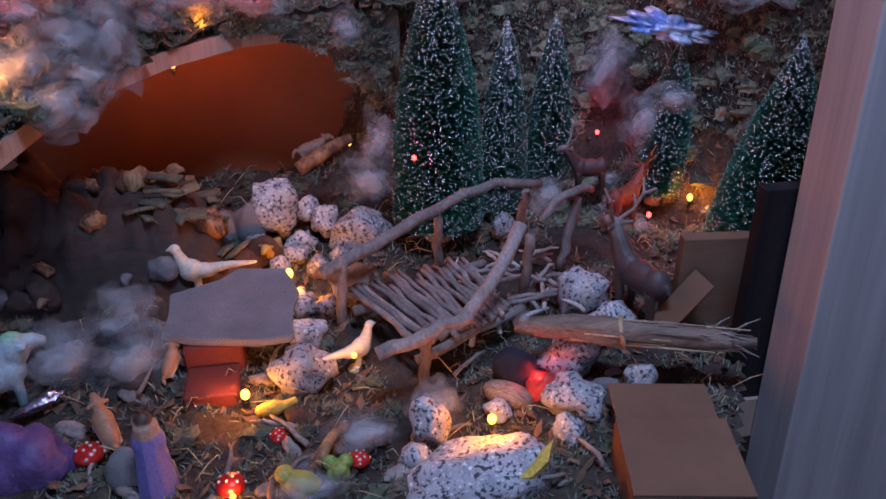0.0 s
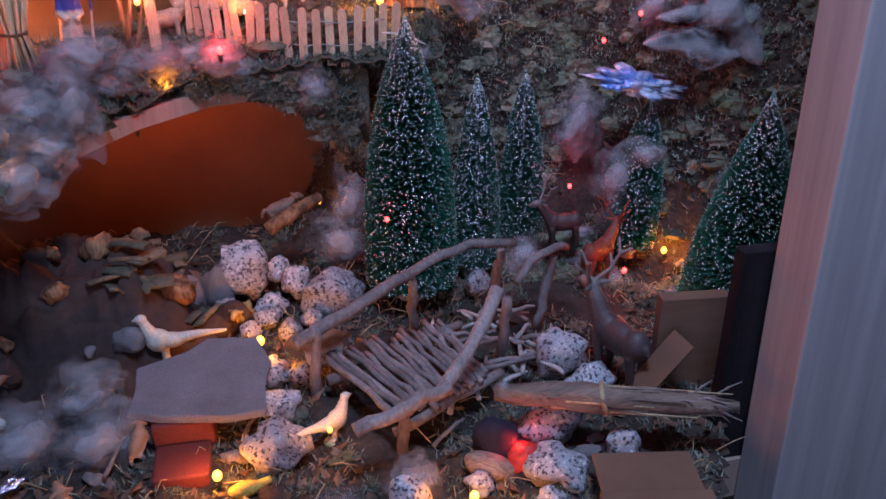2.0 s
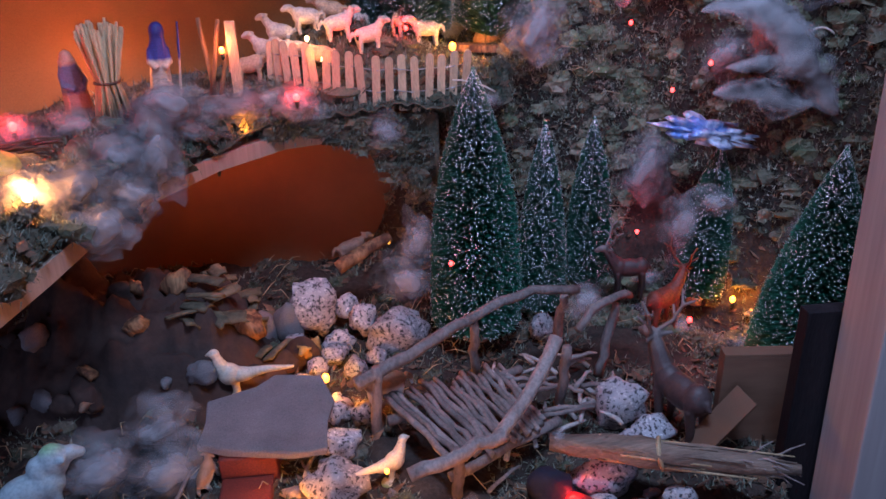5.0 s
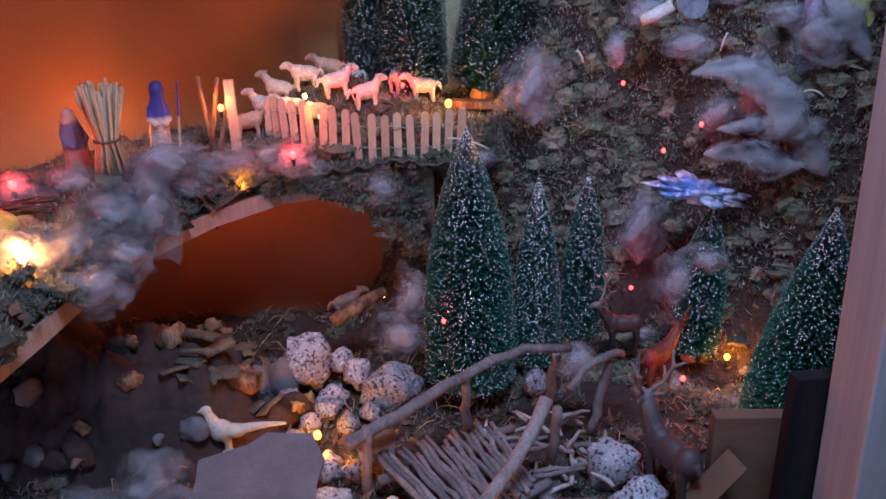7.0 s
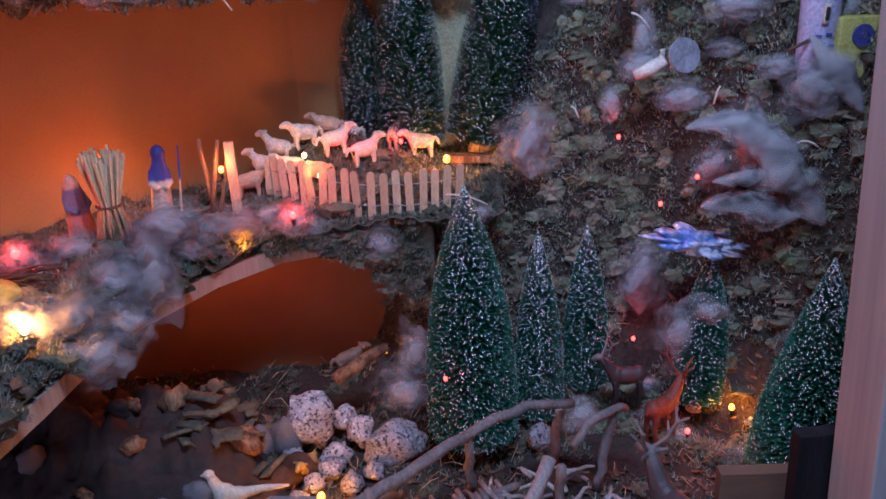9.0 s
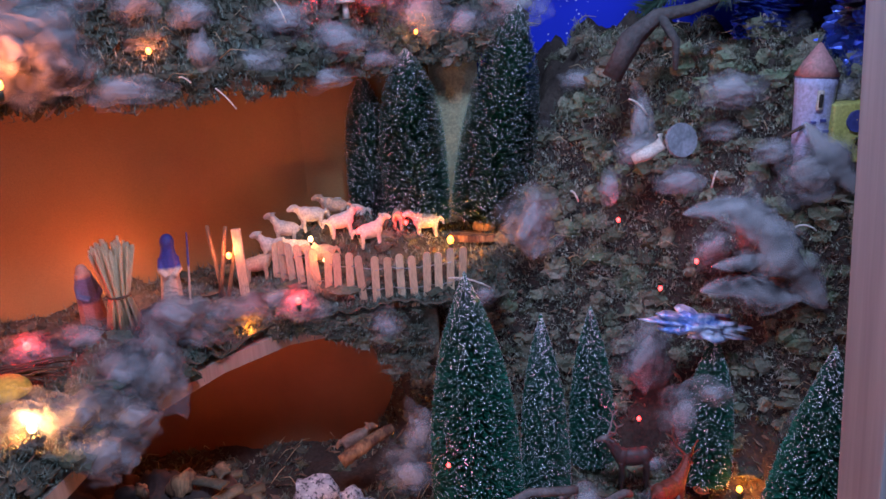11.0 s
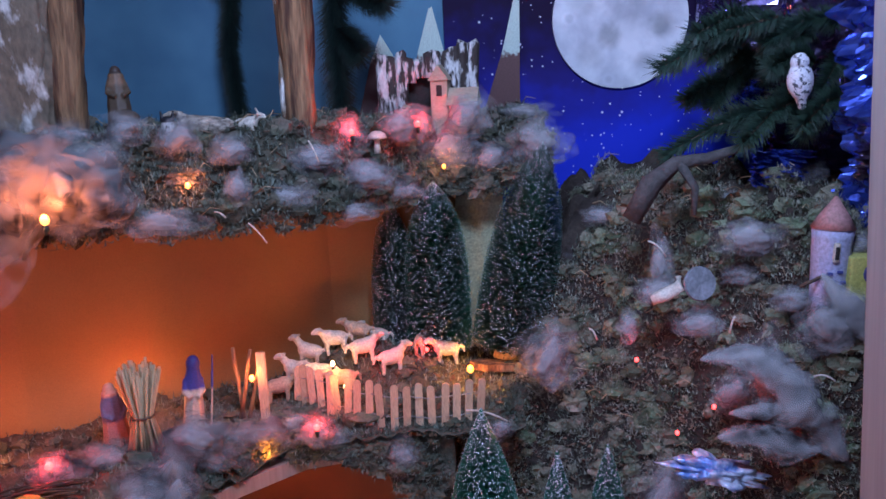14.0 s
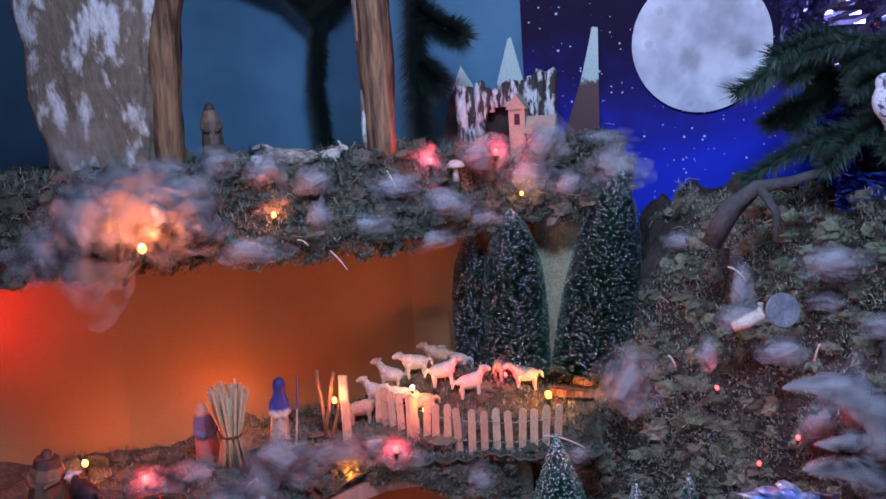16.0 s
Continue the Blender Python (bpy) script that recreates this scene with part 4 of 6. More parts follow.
figurine("dog_figurine", [(0, 0, 0.010, 0.007, 0.007, 0.010)], [([(-0.005, 0, 0.014), (-0.007, 0, 0.026)], 0.003, 0.001), ([(0.005, 0, 0.014), (0.007, 0, 0.026)], 0.003, 0.001)], BLACKWHITE, pose(0.022, 1.105, ledge_z(0.022, 1.105) + 0.006), "small dog figurine with pointed black ears", "figurine")
b, t = sheep_mesh_parts(1, 0.0)
figurine("goat_figurine", b, t + [([(0.020, 0.003, 0.035), (0.016, 0.006, 0.043)], 0.0014, 0.0008), ([(0.020, -0.003, 0.035), (0.016, -0.006, 0.043)], 0.0014, 0.0008)], SHEEP_WHITE, pose(0.098, 1.13, ledge_z(0.098, 1.13) - 0.011, 0, 0, 5) @ Matrix.Scale(0.85, 4), "small white goat figurine on the ledge", "figurine")


def deer(x, y, z, turn, k, coat, label, tilt=0.0):
    balls = [(0, 0, 0.058, 0.030, 0.0135, 0.0165), (0.018, 0, 0.060, 0.014, 0.0135, 0.017), (-0.020, 0, 0.060, 0.013, 0.0135, 0.016), (0.047, 0, 0.096, 0.012, 0.0062, 0.0066), (0.057, 0, 0.093, 0.006, 0.004, 0.0042)]
    tubes = [([(0.022, 0, 0.064), (0.033, 0, 0.080), (0.042, 0, 0.094)], 0.012, 0.0068), ([(-0.031, 0, 0.064), (-0.036, 0, 0.056)], 0.004, 0.0025)]
    for sx in (-0.021, 0.021):
        for sy in (-0.008, 0.008):
            tubes.append(([(sx, sy, 0.052), (sx - 0.003, sy, 0.028), (sx, sy, 0.0)], 0.006, 0.0026))
    for s in (-1, 1):
        tubes += [([(0.042, s * 0.004, 0.100), (0.034, s * 0.014, 0.112), (0.030, s * 0.020, 0.128), (0.036, s * 0.024, 0.142)], 0.0024, 0.0016),
                  ([(0.033, s * 0.015, 0.114), (0.044, s * 0.022, 0.122)], 0.002, 0.0014), ([(0.030, s * 0.020, 0.128), (0.020, s * 0.026, 0.136)], 0.002, 0.0014),
                  ([(0.040, s * 0.006, 0.097), (0.034, s * 0.016, 0.098)], 0.003, 0.0016)]
    return figurine("deer_figurine", balls, tubes, coat, pose(x, y, z, 0, tilt, turn) @ Matrix.Scale(k, 4), label, "figurine", "deer", 0.0014)


DEER_COAT = banded("grey brown deer coat", [(0.0, (0.035, 0.022, 0.02)), (0.30, (0.055, 0.036, 0.034)), (0.62, (0.07, 0.05, 0.05)), (0.75, (0.20, 0.17, 0.16))], 2, 0.14)
RED_COAT = surface("reddish brown deer coat", (0.13, 0.035, 0.022), (0.20, 0.06, 0.035), 40, 300, 0.6, 0.3)
deer(0.506, 0.800, -0.006, 112, 1.0, DEER_COAT, "grey brown stag figurine turning its head by the box")
deer(0.520, 1.008, 0.035, 175, 0.66, DEER_COAT, "dark grey reindeer figurine under the trees")
deer(0.548, 0.968, 0.012, 30, 0.72, RED_COAT, "reddish brown deer figurine with broad antlers")
COW = banded("white and brown cow paint", [(0.0, (0.60, 0.55, 0.50)), (0.35, (0.62, 0.57, 0.52)), (0.45, (0.20, 0.10, 0.05)), (0.75, (0.22, 0.11, 0.06)), (0.8, (0.6, 0.55, 0.5))], 2, 0.05)
b, t = sheep_mesh_parts(1, -0.004)
figurine("cow_figurine", b, t, COW, pose(0.236, 0.862, 0.020, 0, 0, 195) @ Matrix.Scale(1.25, 4), "white and brown cow figurine beside the bridge", "figurine")
GOLD = surface("yellow brown figurine paint", (0.35, 0.24, 0.08), (0.45, 0.32, 0.12), 60, 300, 0.6, 0.3)
b, t = sheep_mesh_parts(1, 0)
figurine("dog_figurine", b, t, GOLD, pose(0.158, 0.972, 0.002, 0, 0, 250) @ Matrix.Scale(0.95, 4), "yellow brown dog figurine beneath the stones", "figurine")


def pheasant(x, y, z, turn, k, mat_, label):
    balls = [(0.004, 0, 0.025, 0.0105, 0.0078, 0.0105), (-0.006, 0, 0.024, 0.012, 0.0068, 0.0068), (0.0145, 0, 0.0465, 0.0050, 0.004, 0.0042), (0, 0, 0.002, 0.012, 0.009, 0.003)]
    tubes = [([(0.008, 0, 0.029), (0.0115, 0, 0.038), (0.0140, 0, 0.046)], 0.0068, 0.0034), ([(-0.012, 0, 0.025), (-0.030, 0, 0.0275), (-0.052, 0, 0.028)], 0.0052, 0.0014),
             ([(0.0185, 0, 0.0465), (0.0225, 0, 0.045)], 0.0018, 0.0008), ([(0.0, 0.0, 0.016), (0.0, 0.0, 0.002)], 0.0036, 0.0036)]
    return figurine("bird_figurine", balls, tubes, mat_, pose(x, y, z, 0, 0, turn) @ Matrix.Scale(k, 4), label, "figurine", "birds")


BIRD = banded("cream bird with green foot", [(0.0, (0.16, 0.24, 0.08)), (0.12, (0.2, 0.28, 0.1)), (0.16, (0.55, 0.5, 0.36)), (1.0, (0.66, 0.62, 0.52))], 2, 0.04)
pheasant(0.086, 0.905, 0.012, 180, 1.15, BIRD, "cream long-tailed bird figurine on a green foot")
pheasant(0.236, 0.772, 0.000, 28, 0.92, BIRD, "cream bird figurine lit by a small lamp")
HORSE = banded("white pony with green mane", [(0.0, (0.22, 0.36, 0.40)), (0.55, (0.36, 0.48, 0.52)), (0.64, (0.25, 0.55, 0.20)), (1.0, (0.40, 0.62, 0.25))], 2, 0.075)
b, t = sheep_mesh_parts(1, 0.004)
figurine("pony_figurine", b + [(0.014, 0, 0.034, 0.008, 0.007, 0.010), (0.006, 0, 0.030, 0.006, 0.006, 0.009)], t, HORSE, pose(-0.066, 0.765, 0.0, 0, 0, 25) @ Matrix.Scale(1.6, 4), "white toy pony with a bright green mane", "figurine")
b, t = robed(0.076, 0.0145)
figurine("doll_figurine", b, t[:1], DRESS, pose(0.080, 0.648, 0.0, 0, 0, 0), "small doll figurine in a lilac dress", "figurine")
CATS = banded("white and ginger paint", [(0.0, (0.62, 0.60, 0.58)), (0.5, (0.62, 0.6, 0.58)), (0.65, (0.35, 0.18, 0.10))], 2, 0.04)
b, t = sheep_mesh_parts(1, 0)
figurine("cat_figurine", b, t, CATS, pose(0.030, 0.712, 0.0, 0, -30, 120), "white and ginger cat figurine", "figurine")
figurine("cat_figurine", b, t, CATS, pose(0.074, 0.795, -0.002, 0, -25, 70) @ Matrix.Scale(0.8, 4), "white and ginger cat figurine under the slate", "figurine")
BROWN_BEAST = surface("brown figurine paint", (0.16, 0.09, 0.06), (0.26, 0.16, 0.11), 60, 300, 0.6, 0.3)
figurine("fox_figurine", b, t, BROWN_BEAST, pose(-0.052, 0.905, 0.0, 0, 0, 260), "brown fox figurine in the shade", "figurine")
OWLW = surface("white plumage with dark bars", (0.08, 0.08, 0.10), (0.78, 0.78, 0.84), 190, 900, 0.7, 0.4, edge=(0.40, 0.46))
figurine("owl_figurine", [(0, 0, 0.0, 0.014, 0.011, 0.020), (0, 0, 0.019, 0.010, 0.009, 0.010)], [([(0, 0, -0.012), (0.003, 0.004, -0.030)], 0.008, 0.004)], OWLW, pose(0.695, 1.075, 0.630, 0, -4, 0), "white barred owl figurine perched in the pine", "figurine")


# ---------- cotton wool ----------
def cotton(x, y, z, rx, ry, rz, where, turn=0.0):
    ob = empty("cotton_tuft", f"loose tuft of white cotton wool {where}", "cotton", pose(x, y, z, 0, 0, turn), "cotton wool tufts")
    s = x * 91 + y * 37 + z * 53
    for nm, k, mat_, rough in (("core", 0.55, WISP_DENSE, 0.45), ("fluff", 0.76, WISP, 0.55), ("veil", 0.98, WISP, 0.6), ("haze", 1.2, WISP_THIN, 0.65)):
        bm = bmesh.new()
        bmesh.ops.create_icosphere(bm, subdivisions=4, radius=1.0)
        for v in bm.verts:
            d = 1 + rough * noise.fractal(v.co * 1.1 + Vector((s, 0, k * 3)), 0.9, 2.0, 3)
            c = v.co * d * k
            v.co = Vector((c.x * rx, c.y * ry, c.z * rz)) + Vector((0.25 * rx * noise.noise(Vector((c.z * 1.5, s, 0))), 0, 0.3 * rz * noise.noise(Vector((c.x * 1.5, s, 5)))))
        part(nm, bm, mat_, ob)
    return ob


HILL, SHELF, LEDGE, LOW = "on the moss hill", "along the middle shelf", "on the upper ledge", "on the low ground"
for spec in (
    (0.039, 1.03, 0.285, 0.034, 0.022, 0.022, SHELF), (-0.002, 0.945, 0.255, 0.030, 0.024, 0.026, SHELF), (-0.016, 0.885, 0.250, 0.028, 0.024, 0.028, SHELF),
    (0.018, 0.985, 0.262, 0.030, 0.022, 0.024, SHELF), (0.078, 1.085, 0.262, 0.034, 0.016, 0.016, SHELF), (0.000, 0.965, 0.256, 0.030, 0.02, 0.022, SHELF),
    (-0.072, 0.885, 0.232, 0.034, 0.026, 0.022, SHELF), (0.10, 1.085, 0.262, 0.026, 0.016, 0.016, SHELF), (-0.055, 1.03, 0.268, 0.03, 0.022, 0.016, SHELF),
    (0.02, 1.06, 0.272, 0.03, 0.02, 0.014, SHELF), (0.255, 1.10, 0.225, 0.02, 0.014, 0.02, SHELF),
    (-0.046, 0.993, 0.570, 0.042, 0.028, 0.036, LEDGE), (-0.092, 0.972, 0.552, 0.036, 0.026, 0.052, LEDGE), (0.025, 1.022, 0.519, 0.034, 0.016, 0.014, LEDGE),
    (0.106, 1.036, 0.552, 0.013, 0.010, 0.014, LEDGE), (0.039, 1.075, 0.600, 0.024, 0.018, 0.016, LEDGE), (0.232, 1.13, 0.545, 0.030, 0.018, 0.016, LEDGE),
    (0.214, 1.115, 0.508, 0.026, 0.012, 0.010, LEDGE), (0.349, 1.262, 0.604, 0.026, 0.018, 0.024, LEDGE), (0.328, 1.268, 0.566, 0.030, 0.018, 0.026, LEDGE),
    (0.440, 1.245, 0.568, 0.034, 0.020, 0.026, LEDGE), (0.099, 1.06, 0.586, 0.022, 0.014, 0.014, LEDGE), (-0.014, 1.075, 0.612, 0.022, 0.016, 0.014, LEDGE),
    (0.178, 1.10, 0.572, 0.030, 0.016, 0.014, LEDGE), (0.27, 1.225, 0.598, 0.024, 0.016, 0.018, LEDGE), (0.38, 1.258, 0.55, 0.022, 0.014, 0.016, LEDGE),
    (0.549, 1.088, 0.410, 0.026, 0.010, 0.012, HILL), (0.556, 1.10, 0.436, 0.012, 0.010, 0.026, HILL), (0.694, 0.985, 0.392, 0.030, 0.018, 0.026, HILL),
    (0.492, 1.26, 0.416, 0.030, 0.02, 0.014, HILL), (0.548, 1.06, 0.170, 0.026, 0.014, 0.034, HILL), (0.586, 1.01, 0.092, 0.016, 0.012, 0.038, HILL),
    (0.600, 0.985, 0.160, 0.018, 0.012, 0.014, HILL), (0.618, 1.045, 0.300, 0.020, 0.012, 0.018, HILL), (0.432, 1.125, 0.322, 0.026, 0.016, 0.034, HILL),
    (0.640, 1.0, 0.345, 0.018, 0.012, 0.03, HILL), (0.576, 1.0, 0.130, 0.022, 0.014, 0.026, HILL), (0.676, 1.03, 0.408, 0.026, 0.012, 0.012, HILL),
    (0.588, 1.06, 0.376, 0.026, 0.012, 0.014, HILL), (0.512, 1.07, 0.376, 0.010, 0.008, 0.016, HILL), (0.640, 1.06, 0.47, 0.034, 0.014, 0.016, HILL),
    (0.285, 1.06, 0.100, 0.018, 0.014, 0.028, LOW), (0.268, 1.035, 0.065, 0.026, 0.016, 0.024, LOW), (0.446, 0.918, 0.086, 0.020, 0.015, 0.017, "on the bridge rail"),
    (0.022, 0.845, 0.022, 0.030, 0.024, 0.030, LOW), (-0.018, 0.80, 0.020, 0.040, 0.03, 0.026, LOW), (0.04, 0.80, 0.012, 0.036, 0.026, 0.024, LOW), (0.233, 0.672, 0.016, 0.026, 0.018, 0.012, LOW),
    (0.295, 0.70, 0.014, 0.018, 0.018, 0.014, LOW), (0.380, 0.748, 0.053, 0.008, 0.007, 0.007, "on the straw bundle"), (0.19, 0.63, 0.008, 0.026, 0.02, 0.010, LOW),
    (-0.045, 0.975, 0.568, 0.046, 0.028, 0.036, LEDGE), (-0.075, 0.968, 0.590, 0.040, 0.024, 0.024, LEDGE), (-0.020, 0.985, 0.555, 0.034, 0.022, 0.030, LEDGE), (-0.105, 0.965, 0.560, 0.05, 0.03, 0.06, LEDGE), (-0.045, 0.868, 0.255, 0.034, 0.02, 0.026, SHELF), (0.160, 1.074, 0.270, 0.022, 0.010, 0.014, SHELF), (-0.098, 0.992, 0.274, 0.026, 0.014, 0.014, SHELF), (0.292, 1.266, 0.592, 0.018, 0.012, 0.024, LEDGE), (0.210, 1.172, 0.592, 0.020, 0.012, 0.018, LEDGE),
    (0.128, 1.115, 0.262, 0.028, 0.014, 0.014, SHELF), (0.050, 1.040, 0.256, 0.030, 0.016, 0.018, SHELF), (-0.15, 0.97, 0.535, 0.04, 0.024, 0.03, LEDGE), (0.145, 1.065, 0.535, 0.03, 0.012, 0.012, LEDGE),
    (0.024, 0.890, 0.242, 0.026, 0.016, 0.020, "hanging from the shelf"), (0.036, 0.950, 0.256, 0.024, 0.014, 0.026, "hanging from the shelf"), (0.010, 0.850, 0.232, 0.028, 0.018, 0.022, "hanging from the shelf"),
):
    cotton(*spec)


def cotton_veil(points, widths, where, thick=0.35):
    """A pulled band of cotton wool laid along points, flat against the slope, in soft layers."""
    ob = empty("cotton_veil", f"smooth pulled band of white cotton wool {where}", "cotton", None, "cotton wool veils")
    pts = []
    for a, b, c, d in zip([points[0]] + points[:-2], points[:-1], points[1:], points[2:] + [points[-1]]):
        a, b, c, d = Vector(a), Vector(b), Vector(c), Vector(d)
        for k in range(6):
            t = k / 6
            pts.append(0.5 * (2 * b + (c - a) * t + (2 * a - 5 * b + 4 * c - d) * t * t + (3 * b - a - 3 * c + d) * t ** 3))
    pts.append(Vector(points[-1]))
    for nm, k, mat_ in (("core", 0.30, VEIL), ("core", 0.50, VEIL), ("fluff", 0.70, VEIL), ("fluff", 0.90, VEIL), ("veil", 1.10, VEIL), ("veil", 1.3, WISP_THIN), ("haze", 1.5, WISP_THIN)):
        bm = bmesh.new()
        rings = []
        for i, p in enumerate(pts):
            t = (pts[min(i + 1, len(pts) - 1)] - pts[max(i - 1, 0)]).normalized()
            side = t.cross(Vector((-0.3, -0.85, 0.45))).normalized()
            out = side.cross(t)
            w = interp(i / (len(pts) - 1), [(q / (len(widths) - 1), v) for q, v in enumerate(widths)]) * k
            ring = []
            for q in range(14):
                a = 2 * math.pi * q / 14
                c = p + side * (w * math.cos(a)) + out * (w * thick * math.sin(a))
                ring.append(bm.verts.new(c + w * (0.6 * noise.noise_vector(c * 30 + Vector((k, 0, 0))) + 0.5 * noise.noise_vector(c * 75 + Vector((0, k * 9, 0))))))
            rings.append(ring)
        for r0, r1 in zip(rings, rings[1:]):
            for q in range(14):
                bm.faces.new((r0[q], r0[(q + 1) % 14], r1[(q + 1) % 14], r1[q]))
        bm.faces.new(rings[0][::-1]), bm.faces.new(rings[-1])
        part(nm, bm, mat_, ob)
    return ob


cotton_veil([(0.566, 0.990, 0.358), (0.606, 0.978, 0.366), (0.634, 0.970, 0.350), (0.656, 0.966, 0.320), (0.681, 0.962, 0.290), (0.706, 0.960, 0.256)], [0.001, 0.011, 0.016, 0.020, 0.017, 0.001], HILL)
cotton_veil([(0.580, 0.975, 0.280), (0.618, 0.970, 0.282), (0.648, 0.966, 0.274), (0.682, 0.964, 0.266)], [0.001, 0.012, 0.013, 0.001], HILL)
cotton_veil([(0.592, 0.978, 0.304), (0.622, 0.972, 0.309), (0.650, 0.968, 0.320)], [0.001, 0.011, 0.001], HILL)
cotton_veil([(0.688, 0.995, 0.440), (0.716, 0.985, 0.405), (0.740, 0.975, 0.365)], [0.001, 0.014, 0.001], HILL)
rng_w = random.Random(77)
for _ in range(26):
    x, y, z = pick_hill(rng_w)
    cotton(x, y - 0.006, z + 0.006, rng_w.uniform(0.014, 0.034), 0.010, rng_w.uniform(0.008, 0.018), "pulled thin over the hill moss")
for _ in range(14):
    x, y, z = pick_ledge(rng_w)
    if x > -0.2 and y < interp(x, LEDGE_FRONT) + 0.08:
        cotton(x, y - 0.004, z + 0.004, rng_w.uniform(0.014, 0.030), 0.010, rng_w.uniform(0.007, 0.014), "pulled thin over the ledge moss")
for _ in range(6):
    x, y, z = pick_shelf(rng_w)
    if x > -0.15 and y < 1.12:
        cotton(x, y - 0.004, z + 0.003, rng_w.uniform(0.014, 0.030), 0.012, rng_w.uniform(0.007, 0.012), "pulled thin over the shelf moss")

# ---------- near ground ----------
slate = empty("slate_table", "flat grey slate resting on a wooden block", "stone")
bm = bmesh.new()
outline = [(0.064, 0.800), (0.092, 0.790), (0.150, 0.781), (0.180, 0.783), (0.178, 0.815), (0.186, 0.838), (0.173, 0.872), (0.128, 0.878), (0.112, 0.862), (0.067, 0.850), (0.070, 0.824)]
low = [bm.verts.new((x, y, 0.027 + (y - 0.78) * 0.20)) for x, y in outline]
high = [bm.verts.new((x + 0.002, y + 0.001, 0.034 + (y - 0.78) * 0.20)) for x, y in outline]
bm.faces.new(low[::-1])
bm.faces.new(high)
for i in range(len(low)):
    j = (i + 1) % len(low)
    bm.faces.new((low[i], low[j], high[j], high[i]))
bmesh.ops.bevel(bm, geom=list(bm.edges), offset=0.0012, segments=1, affect="EDGES")
part("slab", bm, SLATE, slate, "flat grey slate slab", False)
RED_CARD = surface("dark red card", (0.13, 0.022, 0.016), (0.19, 0.035, 0.025), 20, 600, 0.7, 0.2)
part("support", box_bm(0.084, 0.136, 0.788, 0.84, -0.02, 0.0285, 0.003), RED_CARD, slate, "dark red block")
part("support", box_bm(0.086, 0.132, 0.742, 0.786, -0.02, 0.010, 0.003), RED_CARD, slate, "dark red block")
part("support", box_bm(0.140, 0.165, 0.82, 0.86, -0.02, 0.0355, 0.003), TRUNK, slate, "brown block")

MUSH_RED, MUSH_DOT = surface("glossy red cap", (0.45, 0.015, 0.012), (0.58, 0.03, 0.02), 60, 300, 0.25, 0.1), surface("white cap dots", (0.7, 0.68, 0.64), (0.8, 0.78, 0.74), 60, 300, 0.6, 0.2)


def toadstool(x, y, z, k, label, cap=MUSH_RED, dots=True):
    ob = empty("toadstool", label, "mushroom", pose(x, y, z), "toy toadstools")
    part("stem", tube_bm([(0, 0, -0.006 * k), (0, 0, 0.008 * k), (0, 0, 0.018 * k)], [0.006 * k, 0.0045 * k, 0.004 * k], 10), IVORY, ob)
    bm = bmesh.new()
    bmesh.ops.create_uvsphere(bm, u_segments=20, v_segments=12, radius=1.0)
    for v in bm.verts:
        v.co = Vector((v.co.x * 0.015 * k, v.co.y * 0.015 * k, 0.017 * k + (v.co.z * 0.011 * k if v.co.z > 0 else v.co.z * 0.002 * k)))
    part("cap", bm, cap, ob)
    if dots:
        for i in range(9):
            a, e = i * 2.4, 0.25 + 0.14 * i
            c = Vector((0.015 * k * math.cos(a) * math.cos(e), 0.015 * k * math.sin(a) * math.cos(e), 0.017 * k + 0.011 * k * math.sin(e)))
            bm = bmesh.new()
            bmesh.ops.create_icosphere(bm, subdivisions=1, radius=0.0018 * k, matrix=Matrix.Translation(c))
            part("dot", bm, MUSH_DOT, ob)
    return ob


toadstool(-0.019, 0.918, 0.002, 1.0, "toy toadstool with a glossy red cap")
toadstool(0.134, 0.632, 0.0, 0.75, "small white-dotted red toadstool by a lamp")
toadstool(0.022, 0.69, -0.008, 0.8, "toy toadstool with a glossy red cap")
toadstool(0.166, 0.69, -0.006, 0.55, "small red toadstool in the moss")
toadstool(0.228, 0.652, -0.006, 0.6, "red toadstool lit from below")
toadstool(0.240, 1.205, ledge_z(0.240, 1.215) + 0.006, 0.8, "small pale mushroom on the upper ledge", IVORY, False)
YELLOW = surface("yellow felt", (0.50, 0.36, 0.05), (0.62, 0.46, 0.10), 50, 300, 0.85, 0.4)
toadstool(-0.096, 0.925, 0.236, 1.5, "plump yellow mushroom beside the lamp", YELLOW, False)

LEAFY = surface("yellow green plastic", (0.28, 0.30, 0.06), (0.42, 0.38, 0.08), 60, 300, 0.5, 0.2)
figurine("frog_figurine", [(0, 0, 0.010, 0.016, 0.011, 0.010), (0.012, 0, 0.018, 0.007, 0.008, 0.006)], [([(-0.008, -0.01, 0.008), (0.002, -0.014, 0.0)], 0.004, 0.003), ([(-0.008, 0.01, 0.008), (0.002, 0.014, 0.0)], 0.004, 0.003)], LEAFY, pose(0.184, 0.628, 0.0, 0, 0, 160), "yellow green frog figurine", "figurine")
GREENBUD = surface("bright green buds", (0.10, 0.22, 0.04), (0.40, 0.46, 0.12), 120, 300, 0.5, 0.2)
figurine("bud_cluster", [(0, 0, 0.008, 0.009, 0.008, 0.008), (0.006, 0.006, 0.014, 0.006, 0.006, 0.006), (-0.006, 0.006, 0.015, 0.006, 0.005, 0.006), (0.001, -0.004, 0.017, 0.006, 0.006, 0.005)], [], GREENBUD, pose(0.212, 0.636, 0.0), "cluster of bright green plastic buds", "plant")
figurine("fish_figurine", [(0, 0, 0.006, 0.014, 0.007, 0.007)], [([(0.010, 0, 0.006), (0.022, 0, 0.010)], 0.005, 0.003)], YELLOW, pose(0.160, 0.722, 0.0, 0, 0, 10), "small yellow figurine half buried in moss", "figurine")
